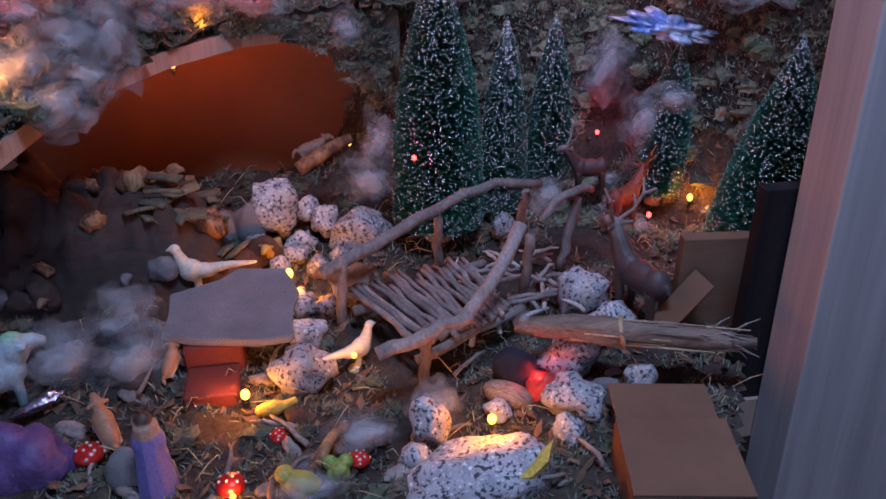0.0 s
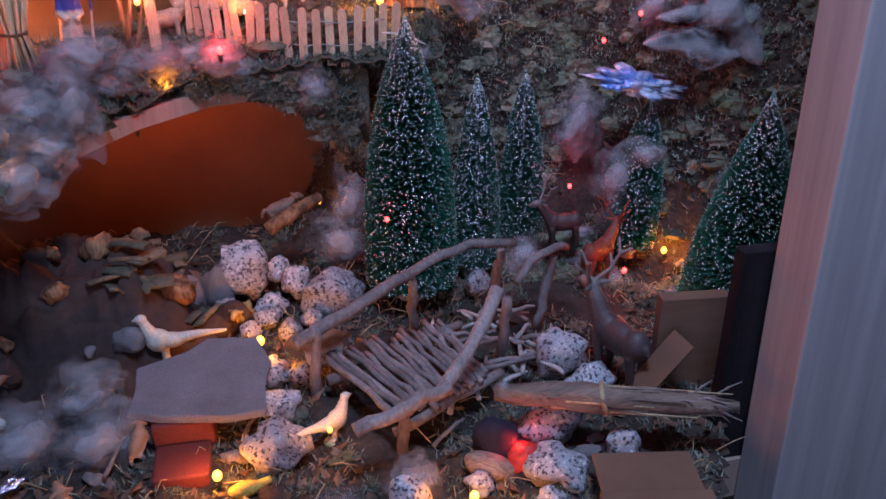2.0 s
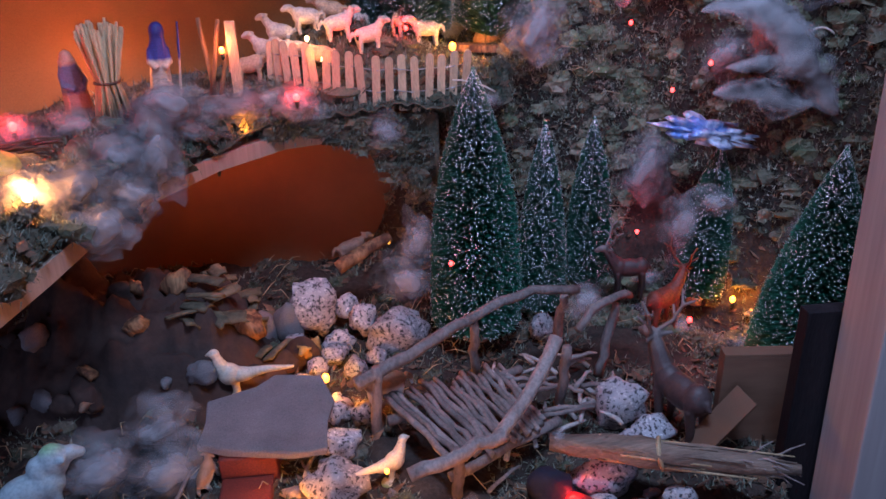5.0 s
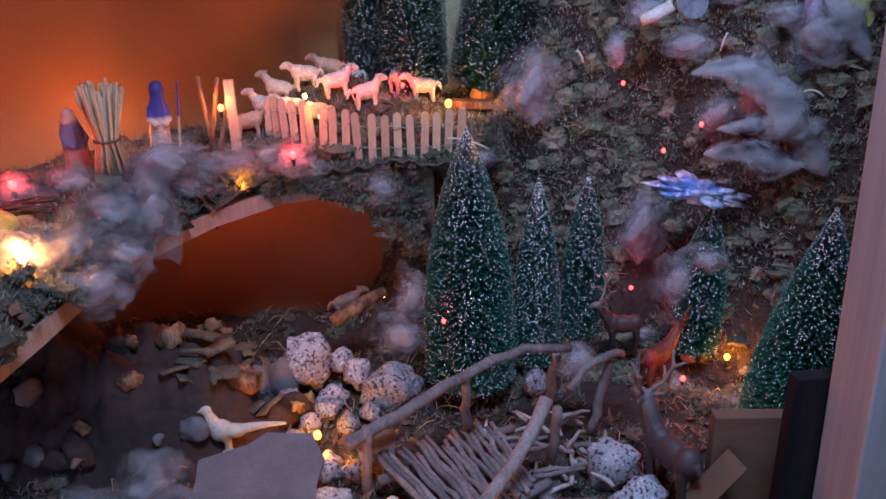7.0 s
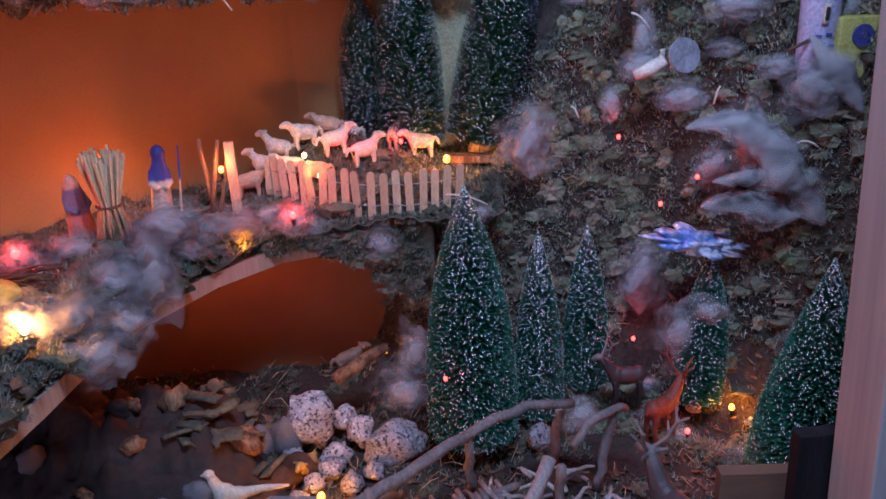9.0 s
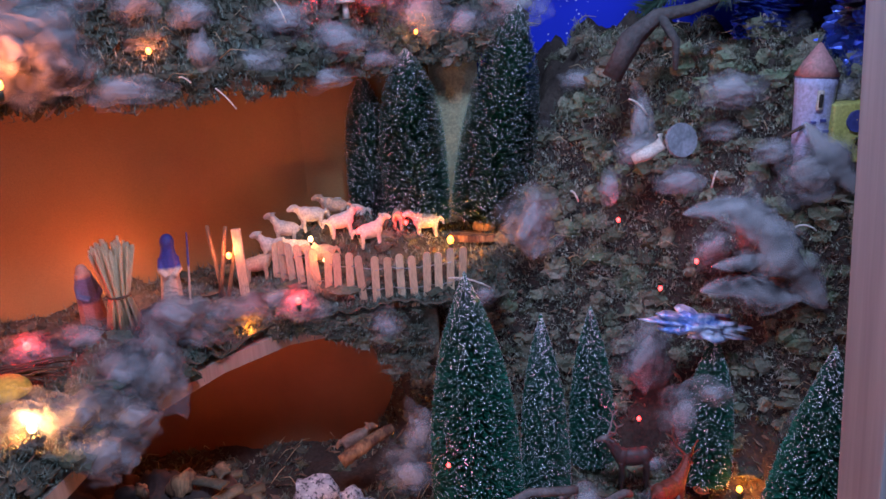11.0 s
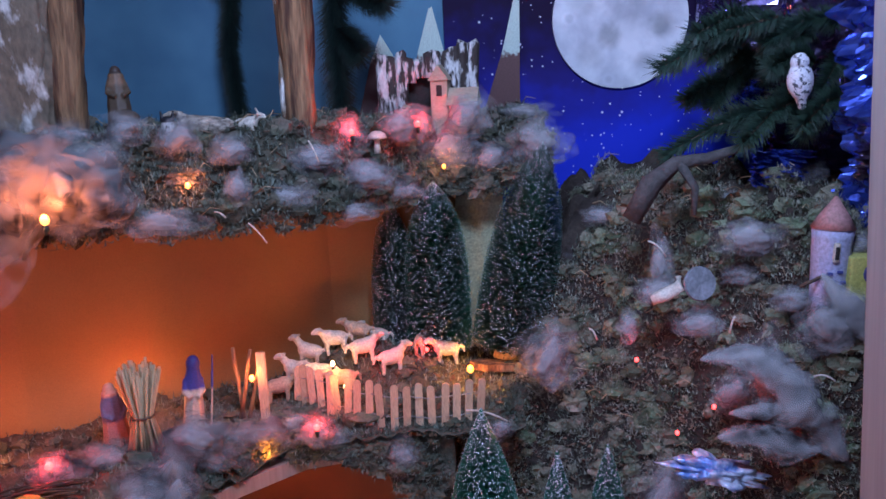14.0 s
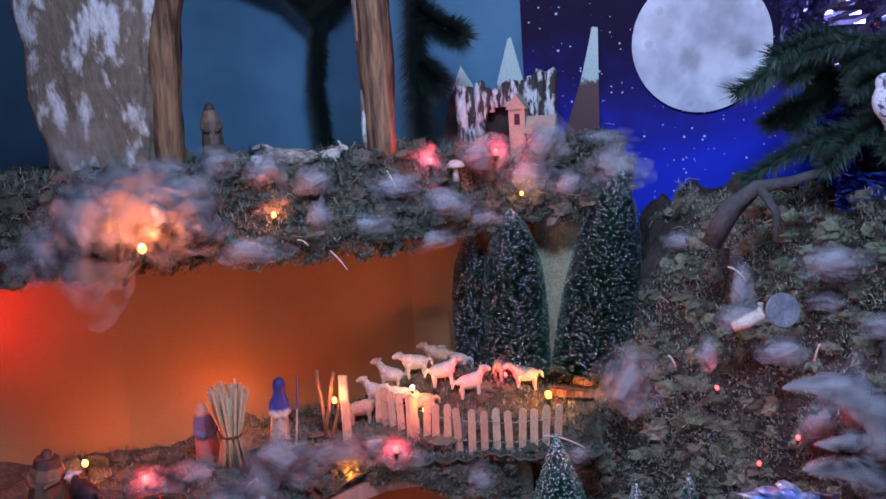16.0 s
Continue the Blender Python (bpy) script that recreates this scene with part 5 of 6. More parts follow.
bm = tube_bm(bend((0.192, 0.640, 0.004), (0.222, 0.672, 0.022), 0.010, 6, 0.001), [0.0052, 0.0048, 0.0044, 0.004, 0.0036, 0.0032, 0.003], 8, None, 0.2)
tagged(part("stick", bm, TRUNK), "short curved reddish stick lying on moss", "stick")
bm = bmesh.new()
pts = [(-0.030, -0.004), (-0.012, 0.006), (0.006, 0.004), (0.030, 0.016), (0.020, 0.0), (0.004, -0.008), (-0.014, -0.006)]
lo = [bm.verts.new((x, y, 0.0)) for x, y in pts]
hi = [bm.verts.new((x, y, 0.004 + abs(x) * 0.12)) for x, y in pts]
bm.faces.new(lo[::-1]), bm.faces.new(hi)
for i in range(len(lo)):
    j = (i + 1) % len(lo)
    bm.faces.new((lo[i], lo[j], hi[j], hi[i]))
leaf = part("dry_leaf", bm, YELLOW, None, "", False)
leaf.matrix_world = pose(0.345, 0.604, 0.018, 8, -6, 6)
tagged(leaf, "curled yellow leaf beside the granite boulder", "leaf")
SHELL = surface("brown ribbed shell", (0.16, 0.11, 0.08), (0.42, 0.34, 0.27), 120, 300, 0.5, 0.8, (1, 4, 1))
shell = part("shell", lump_bm(0.022, 0.013, 0.011, 0.08, 2, 4.0), SHELL)
shell.matrix_world = pose(0.358, 0.708, 0.006, 0, 8, -25)
tagged(shell, "brown ribbed shell lying on the moss", "shell")
PURPLE = surface("violet satin cloth", (0.10, 0.055, 0.17), (0.17, 0.10, 0.26), 30, 200, 0.55, 0.5)
for x, y, rx, rz in ((-0.02, 0.685, 0.030, 0.034), (-0.055, 0.70, 0.030, 0.026)):
    ob = part("violet_cloth", lump_bm(rx, 0.024, rz, 0.35, 2.6, x * 50), PURPLE)
    ob.location = (x, y, 0.006)
    tagged(ob, "crumpled violet satin cloth on the ground", "cloth", "violet cloth")
rk = part("slate_block", lump_bm(0.020, 0.014, 0.026, 0.25, 2.0, 8.0), SLATE)
rk.location = (0.058, 0.664, 0.006)
tagged(rk, "upright grey slate stone behind the doll", "stone")
FOILV = surface("crumpled silver foil", (0.5, 0.45, 0.6), (0.7, 0.66, 0.8), 60, 200, 0.25, 1.0, metal=1.0)
fo = part("foil_strip", lump_bm(0.022, 0.006, 0.005, 0.4, 3, 5.0), FOILV)
fo.matrix_world = pose(-0.030, 0.752, 0.012, 0, -12, 25)
tagged(fo, "crumpled strip of silver foil on the ground", "foil")
DKBLUE = surface("dark navy velvet", (0.006, 0.008, 0.022), (0.012, 0.014, 0.035), 40, 300, 0.9, 0.3)
hat = part("velvet_lump", lump_bm(0.022, 0.016, 0.026, 0.3, 2.0, 3.0), DKBLUE)
hat.location = (0.372, 0.728, 0.010)
tagged(hat, "dark navy velvet lump under the straw bundle", "cloth")
redc = part("red_cloth", lump_bm(0.016, 0.012, 0.020, 0.35, 2.0, 6.0), surface("red satin cloth", (0.5, 0.03, 0.03), (0.62, 0.06, 0.05), 40, 300, 0.5, 0.3))
redc.location = (0.388, 0.706, 0.004)
tagged(redc, "bright red satin cloth glowing beside a lamp", "cloth")

# straw bundle lying on the stones
bundle = empty("straw_bundle", "tied bundle of dry straw and bark lying on stones", "bundle")
BARKY = surface("pale split bark", (0.12, 0.085, 0.065), (0.27, 0.20, 0.15), 30, 200, 0.8, 0.7, (0.4, 3, 3))
axis_a, axis_b = Vector((0.372, 0.748, 0.050)), Vector((0.560, 0.682, 0.054))
part("core", tube_bm([axis_a.lerp(axis_b, i / 8) for i in range(9)], [0.007, 0.010, 0.0115, 0.012, 0.012, 0.011, 0.010, 0.008, 0.004], 12, None, 0.5), BARKY, bundle)
rng_s = random.Random(9)
for i in range(46):
    a = rng_s.uniform(0, 6.283)
    off = Vector((0.3 * math.cos(a), math.cos(a), math.sin(a)))
    t0, t1 = rng_s.uniform(0.2, 0.45), rng_s.uniform(0.6, 0.98)
    p0, p1 = axis_a.lerp(axis_b, t0) + off * 0.0105, axis_a.lerp(axis_b, t1) + off * rng_s.uniform(0.006, 0.012)
    part("straw", tube_bm([p0, p0.lerp(p1, 0.5), p1], [0.0011, 0.0012, 0.0006], 5), STRAW if i % 3 == 0 else BARKY, bundle)
for i in range(40):
    p0 = axis_a.lerp(axis_b, rng_s.uniform(0.72, 0.9)) + Vector((0, rng_s.uniform(-0.006, 0.006), rng_s.uniform(-0.006, 0.006)))
    p1 = p0 + Vector((rng_s.uniform(0.012, 0.030), rng_s.uniform(-0.016, 0.008), rng_s.uniform(-0.016, 0.010)))
    part("straw", tube_bm([p0, p0.lerp(p1, 0.5) + Vector((0, 0, 0.002)), p1], [0.0009, 0.0008, 0.0005], 4), TWIG, bundle)
c = axis_a.lerp(axis_b, 0.45)
part("tie", tube_bm([c + Vector((0.004 * math.cos(k), 0.0128 * math.cos(k * 0.7854), 0.0128 * math.sin(k * 0.7854))) for k in range(9)], [0.0022] * 9, 6), STRAW, bundle)


def carton(x0, x1, y0, y1, z0, z1, turn, cx, cy, label, flaps):
    ob = empty("cardboard_box", label, "box", pose(cx, cy, 0, 0, 0, turn), "cardboard boxes")
    th = 0.003
    for nm, b in (("side", (x0, x1, y0, y0 + th, z0, z1)), ("side", (x0, x1, y1 - th, y1, z0, z1)), ("side", (x0, x0 + th, y0 + th, y1 - th, z0, z1)), ("side", (x1 - th, x1, y0 + th, y1 - th, z0, z1)), ("bottom", (x0, x1, y0, y1, z0 - th, z0))):
        part(nm, box_bm(*b, 0.0006), CARD, ob, "", False)
    for f in flaps:
        part("flap", box_bm(*f, 0.0006), CARD, ob, "", False)
    return ob


carton(-0.028, 0.036, -0.004, 0.010, 0.0, 0.092, -6, 0.566, 0.79, "flat brown cardboard box standing on end beside the post", ((-0.028, 0.036, -0.004, 0.010, 0.092, 0.095),))
carton(-0.042, 0.042, -0.045, 0.035, -0.02, 0.032, -10, 0.459, 0.592, "open brown cardboard box with its flaps up", ((-0.040, 0.038, 0.036, 0.080, 0.029, 0.032), (-0.042, 0.042, -0.0445, 0.0345, 0.0325, 0.035)))
slope = part("card_flap", box_bm(-0.044, 0.040, -0.012, 0.012, -0.0015, 0.0015, 0.0006), CARD, None, "", False)
slope.matrix_world = pose(0.528, 0.768, 0.034, 30, -52, 0)
tagged(slope, "loose brown cardboard flap leaning on the box", "cardboard")

rng_k = random.Random(61)
for i in range(46):
    x, y = rng_k.uniform(-0.10, 0.47), rng_k.uniform(0.60, 0.80)
    if 0.06 < x < 0.19 and y > 0.77 or 0.24 < x < 0.40 and y > 0.72:
        continue
    r = rng_k.uniform(0.004, 0.011)
    ob = part("wood_chip", lump_bm(r * 1.6, r * 0.8, r * 0.6, 0.5, 1.8, i * 4.3), (ROCKPAPER, TWIG, MOSS, SLATE)[i % 4])
    ob.matrix_world = pose(x, y, ground_z(x, y) + r * 0.3, rng_k.uniform(-30, 30), rng_k.uniform(-25, 25), rng_k.uniform(0, 180))
    tagged(ob, "small dark wood chip lying in the moss", "chip", "wood chips")
for i in range(18):
    x, y, a = rng_k.uniform(-0.08, 0.46), rng_k.uniform(0.60, 0.80), rng_k.uniform(0, 3.1)
    n = rng_k.uniform(0.012, 0.028)
    p = bend((x - n * math.cos(a), y - n * math.sin(a), ground_z(x, y) + 0.005), (x + n * math.cos(a), y + n * math.sin(a), ground_z(x, y) + 0.008), 0.004, 4, 0.0015)
    tagged(part("twig", tube_bm(p, [0.0022, 0.0021, 0.0019, 0.0016, 0.0012], 6, None, 0.3), TWIG), "thin broken twig lying in the moss", "twig", "broken twigs")

# cave
tagged(part("log", tube_bm(bend((0.190, 1.045, 0.080), (0.252, 1.07, 0.104), 0.002, 5, 0.001), [0.008, 0.0085, 0.008, 0.0075, 0.007, 0.0065], 10, None, 0.3), TRUNK), "small reddish log before the cave", "log")
b, t = sheep_mesh_parts(1, 0.0)
figurine("ox_figurine", b, t, BROWN_BEAST, pose(0.205, 1.075, 0.070, 0, 0, 20), "dark brown animal figurine at the cave", "figurine")
for i, (x, y, z, rx, ry, rz) in enumerate(((0.105, 1.005, 0.028, 0.014, 0.012, 0.026), (0.132, 1.008, 0.032, 0.016, 0.012, 0.028), (0.076, 1.0, 0.03, 0.013, 0.012, 0.022), (0.118, 0.962, 0.012, 0.030, 0.016, 0.016), (0.148, 0.968, 0.016, 0.020, 0.012, 0.022))):
    ob = part("bark_chip", lump_bm(rx, ry, rz, 0.3, 1.8, i * 5.1), SLATE if i < 2 else ROCKPAPER)
    ob.location = (x, y, z)
    tagged(ob, "upright grey stone chip" if i < 2 else "brown crumpled bark chip", "stone")

rng_r = random.Random(31)
for i in range(22):
    x, y = rng_r.uniform(-0.16, 0.12), rng_r.uniform(0.865, 1.03)
    r = rng_r.uniform(0.006, 0.017)
    ob = part("bark_chip", lump_bm(r * 1.3, r * 0.8, r, 0.5, 1.8, i * 2.3), (ROCKPAPER, SLATE, TRUNK)[i % 3 if i % 5 else 0])
    ob.matrix_world = pose(x, y, max(rock_z(x, y), ground_z(x, y)) + r * 0.25, rng_r.uniform(-30, 30), rng_r.uniform(-30, 30), rng_r.uniform(0, 180))
    tagged(ob, "small dark bark chip lying on the paper rock", "bark", "bark chips")

OLIVE_BARK = surface("olive brown bark scraps", (0.085, 0.075, 0.045), (0.20, 0.17, 0.11), 40, 260, 0.85, 0.8, (1, 1, 0.4), per="object", spread=0.35)


def bark_scrap(x, y, z, n, w, turn, tilt, seed):
    """A curled strip of bark: a bent sheet with thickness and ragged ends."""
    bm = bmesh.new()
    cols = []
    for i in range(7):
        u = i / 6 - 0.5
        cols.append([])
        for j in range(5):
            a = (j / 4 - 0.5) * 2.0
            rag = 1 + 0.25 * noise.noise(Vector((seed, j * 0.9, i * 0.3)))
            cols[-1].append(((u * n * rag), w * math.sin(a), w * 0.6 * math.cos(a) + 0.12 * n * (0.25 - u * u) + 0.0015 * noise.noise(Vector((i, j, seed)))))
    top = [[bm.verts.new(c) for c in col] for col in cols]
    low = [[bm.verts.new((c[0], c[1] * 0.86, c[2] - 0.0022)) for c in col] for col in cols]
    for i in range(6):
        for j in range(4):
            bm.faces.new((top[i][j], top[i + 1][j], top[i + 1][j + 1], top[i][j + 1]))
            bm.faces.new((low[i][j], low[i][j + 1], low[i + 1][j + 1], low[i + 1][j]))
    for i in range(6):
        bm.faces.new((top[i][0], low[i][0], low[i + 1][0], top[i + 1][0]))
        bm.faces.new((top[i][4], top[i + 1][4], low[i + 1][4], low[i][4]))
    for j in range(4):
        bm.faces.new((top[0][j], top[0][j + 1], low[0][j + 1], low[0][j]))
        bm.faces.new((top[6][j], low[6][j], low[6][j + 1], top[6][j + 1]))
    ob = part("bark_scrap", bm, OLIVE_BARK)
    ob.matrix_world = pose(x, y, z, tilt, 0, turn)
    return tagged(ob, "curled olive brown bark scrap before the stones", "bark", "bark scraps")


rng_o = random.Random(31)
for i in range(24):
    x, y = rng_o.uniform(0.035, 0.150), rng_o.uniform(0.93, 1.05)
    z = max(rock_z(x, y), ground_z(x, y)) + 0.004
    bark_scrap(x, y, z, rng_o.uniform(0.022, 0.048), rng_o.uniform(0.005, 0.011), rng_o.uniform(0, 180), rng_o.uniform(-35, 35), i * 2.3)
PALE_TWIG = surface("pale weathered twig", (0.30, 0.27, 0.25), (0.52, 0.48, 0.45), 60, 300, 0.8, 0.5, per="object")
for i in range(30):
    x, y, a = rng_o.uniform(0.345, 0.475), rng_o.uniform(0.79, 0.93), rng_o.uniform(0, 3.1)
    n, z = rng_o.uniform(0.008, 0.022), ground_z(0.4, 0.86) + rng_o.uniform(0.012, 0.030)
    p = bend((x - n * math.cos(a), y - n * math.sin(a), z - 0.006), (x + n * math.cos(a), y + n * math.sin(a), z), 0.003, 4, 0.0012)
    tagged(part("twig", tube_bm(p, [0.0024, 0.0026, 0.0022, 0.0018, 0.0010], 6, None, 0.4), PALE_TWIG), "pale broken twig heaped beside the bridge", "twig", "heaped twigs")
for i, (x, y, z, rx, ry, rz) in enumerate(((0.150, 0.925, 0.010, 0.012, 0.010, 0.009), (0.165, 0.945, 0.012, 0.014, 0.010, 0.010), (0.205, 0.945, 0.010, 0.015, 0.012, 0.011), (0.228, 0.960, 0.012, 0.012, 0.010, 0.010), (0.140, 0.985, 0.018, 0.014, 0.012, 0.013), (0.430, 0.770, 0.010, 0.016, 0.012, 0.012), (0.452, 0.775, 0.012, 0.018, 0.014, 0.018), (0.395, 0.655, 0.008, 0.014, 0.012, 0.011), (0.345, 0.690, 0.006, 0.012, 0.010, 0.008))):
    stone(x, y, z, rx, ry, rz, 60 + i * 2.9, "small speckled granite stone among the twigs", i * 40)

# ---------- middle shelf ----------
sheaf = empty("straw_sheaf", "standing sheaf of straw tied round its waist", "sheaf", pose(-0.021, 1.045, shelf_z(-0.021, 1.045) - 0.002))
for i in range(60):
    a, r = rng_s.uniform(0, 6.283), math.sqrt(rng_s.random())
    d = Vector((math.cos(a), math.sin(a), 0))
    part("straw", tube_bm([d * r * 0.021, d * r * 0.0105 + Vector((0, 0, 0.044)), d * r * 0.024 + Vector((0, 0, rng_s.uniform(0.090, 0.104)))], [0.0022, 0.0018, 0.0016], 5), STRAW, sheaf)
part("tie", tube_bm([Vector((0.0122 * math.cos(k * 0.5236), 0.0122 * math.sin(k * 0.5236), 0.044)) for k in range(13)], [0.0014] * 13, 6), STAFF, sheaf)
sticks = empty("leaning_sticks", "crossed sticks with a pale square post", "sticks")
for a, b_ in (((0.068, 1.128, 0.265), (0.060, 1.135, 0.350)), ((0.074, 1.128, 0.265), (0.095, 1.13, 0.345)), ((0.064, 1.126, 0.265), (0.082, 1.13, 0.348))):
    part("stick", tube_bm(bend(a, b_, 0, 4, 0.0008), [0.0026] * 5, 6), TRUNK, sticks)
part("post", box_bm(0.090, 0.101, 1.116, 1.120, 0.262, 0.348, 0.001), PICKET, sticks, "pale square post", False)
nest = empty("twig_pile", "pile of thin dark twigs on the shelf", "twigs")
for i in range(34):
    x, y, a = rng_s.uniform(-0.115, -0.07), rng_s.uniform(0.938, 0.962), rng_s.uniform(-0.5, 0.6)
    part("twig", tube_bm(bend((x - 0.028 * math.cos(a), y, 0.258 + rng_s.uniform(0, 0.012)), (x + 0.028 * math.cos(a), y + 0.02 * math.sin(a), 0.262 + rng_s.uniform(0, 0.016)), 0.004, 3), [0.0012, 0.0012, 0.001, 0.0006], 5), STAFF, nest)
bm = bmesh.new()
bmesh.ops.create_cone(bm, cap_ends=True, segments=28, radius1=0.036, radius2=0.034, depth=0.008)
oval = part("wood_disc", bm, TRUNK, None, "", False)
oval.matrix_world = pose(0.375, 1.205, 0.288, -6, 4, 0) @ Matrix.Diagonal((1, 0.6, 1, 1))
tagged(oval, "oval slice of wood lying behind the fence", "wood")

# ---------- upper ledge ----------
def post_log(x, y, z, h, w, d, lean, label, taper=-0.13):
    ob = empty("split_log", label, "log", pose(x, y, z, 0, lean, 0), "stable posts")
    bm = bmesh.new()
    rings = []
    for i in range(24):
        t = i / 23
        ring = []
        for k in range(22):
            a = 2 * math.pi * k / 22
            r = 1 + 0.30 * noise.fractal(Vector((math.cos(a) * 1.6, math.sin(a) * 1.6, t * 2.2 + x * 9)), 0.8, 2, 4)
            ring.append(bm.verts.new((w * r * math.cos(a) * (1.0 - taper * (0.8 - t)), d * r * math.sin(a), h * t)))
        rings.append(ring)
    for r0, r1 in zip(rings, rings[1:]):
        for k in range(22):
            bm.faces.new((r0[k], r0[(k + 1) % 22], r1[(k + 1) % 22], r1[k]))
    bm.faces.new(rings[0][::-1]), bm.faces.new(rings[-1])
    part("heartwood", bm, TRUNK, ob)
    return ob


post_log(-0.108, 1.165, 0.590, 0.34, 0.037, 0.022, 2, "reddish split log standing as a stable post", 0.6)
LOGB = post_log(0.155, 1.165, 0.595, 0.34, 0.0175, 0.015, 1, "straight split log with white bark on one edge")
part("bark", lump_bm(0.007, 0.010, 0.10, 0.35, 1.6, 3.0), BIRCH, LOGB, "strip of white bark").location = (-0.018, 0.0, 0.23)
part("bark", lump_bm(0.004, 0.008, 0.04, 0.35, 1.6, 7.0), BIRCH, LOGB, "strip of white bark").location = (-0.017, 0.0, 0.05)
bm = lump_bm(0.075, 0.016, 0.20, 0.35, 2.0, 12.0, 4)
birch = part("birch_bark", bm, BIRCH)
birch.matrix_world = pose(-0.175, 1.135, 0.765, 0, -3, 4)
tagged(birch, "rough slab of white and grey birch bark", "bark")


def needles(name, rng, paths, count, length, material, label, parent=None):
    """Needles round twig paths, one mesh."""
    v, f = [], []
    for _ in range(count):
        p = rng.choice(paths)
        i = rng.randrange(len(p) - 1)
        c = Vector(p[i]).lerp(Vector(p[i + 1]), rng.random())
        ax = (Vector(p[i + 1]) - Vector(p[i])).normalized()
        d = Vector([rng.gauss(0, 1) for _ in range(3)]).normalized()
        d = (d - ax * d.dot(ax) + ax * 0.7).normalized() * length * rng.uniform(0.6, 1.2)
        s = d.cross(Vector((0.3, 0.9, 0.1))).normalized() * 0.0007
        k = len(v)
        v += [c - s, c + s, c + d]
        f.append((k, k + 1, k + 2))
    ob = new(name, mesh_from(name, v, f, material))
    ob.parent = parent
    return tagged(ob, label, kind="stuff")


rng_n = random.Random(12)
NEEDLE_DARK = surface("near black fir needles", (0.006, 0.016, 0.014), (0.014, 0.034, 0.026), 20, 200, 0.6, 0.1, per="island", spread=0.5)
fir = empty("fir_branch", "dark fir branch hanging behind the log post", "branch")
stem = [(0.19, 1.33, 0.93), (0.192, 1.33, 0.82), (0.185, 1.32, 0.72), (0.19, 1.31, 0.62)]
side = [[(0.19, 1.33, 0.79), (0.225, 1.28, 0.76), (0.252, 1.25, 0.745)], [(0.19, 1.33, 0.86), (0.215, 1.30, 0.83)], [(0.188, 1.32, 0.72), (0.215, 1.30, 0.69)]]
for p in [stem] + side:
    part("twig", tube_bm(p, [0.0025] * len(p), 6), STAFF, fir)
needles("needles", rng_n, [stem, stem] + side, 15000, 0.030, NEEDLE_DARK, "dark fir needles", fir)
garland = empty("fir_garland", "thin dark fir garland hanging before the blue sky", "garland")
stem = [(0.036, 1.39, 0.90), (0.040, 1.39, 0.78), (0.030, 1.39, 0.70), (0.036, 1.39, 0.615)]
part("wire", tube_bm(stem, [0.002] * 4, 6), STAFF, garland)
arch = [(0.10, 1.39, 0.835), (0.062, 1.39, 0.815), (0.036, 1.39, 0.80), (-0.005, 1.39, 0.838), (-0.06, 1.39, 0.866), (-0.13, 1.39, 0.885)]
needles("needles", rng_n, [stem, stem, arch, arch], 15000, 0.022, NEEDLE_DARK, "dark fir needles", garland)

tagged(part("bulb_socket", tube_bm([(-0.064, 0.968, 0.531), (-0.076, 0.968, 0.516), (-0.086, 0.972, 0.498)], [0.0022, 0.0034, 0.0022], 8), SOCKET), "dark empty bulb socket hanging from the cotton", "socket")

# castle of bark, church and cottage
# near-black colour paints the shade inside the arch and window openings
OPENING_SHADE = surface("painted shade of an opening", (0.02, 0.018, 0.016), (0.03, 0.026, 0.024), 40, 300, 0.9, 0.1)
castle = empty("bark_castle", "toy castle cut from striped birch bark with an arch", "castle", pose(0.306, 1.335, 0.605))
STRIPED = surface("striped birch bark", (0.05, 0.035, 0.03), (0.72, 0.70, 0.68), 70, 200, 0.8, 0.8, (1.6, 1.6, 0.5), edge=(0.47, 0.56))
rng_c = random.Random(4)
for i in range(11):
    x = -0.060 + 0.012 * i
    h = 0.074 + 0.012 * (abs(i - 4) / 6) + rng_c.uniform(-0.004, 0.006) + (0.006 if i > 8 else 0)
    low = -0.01 if i < 3 or i > 6 else 0.050 - 0.006 * abs(i - 4.5)
    y = -0.008 + 0.004 * math.sin(i * 1.9)
    part("bark_post", tube_bm([(x, y, low), (x + rng_c.uniform(-0.002, 0.002), y, (low + h) / 2), (x + rng_c.uniform(-0.002, 0.002), y, h - 0.003), (x, y, h)], [0.0082, 0.0086, 0.008, 0.006], 10, None, 0.5), STRIPED, castle)
part("arch_shade", box_bm(-0.058, 0.058, 0.006, 0.012, -0.01, 0.060), OPENING_SHADE, castle, "dark panel for the shade inside the arch", False)
CHIP = surface("pale bare wood", (0.38, 0.31, 0.22), (0.48, 0.40, 0.29), 40, 300, 0.75, 0.3, (1, 1, 5))


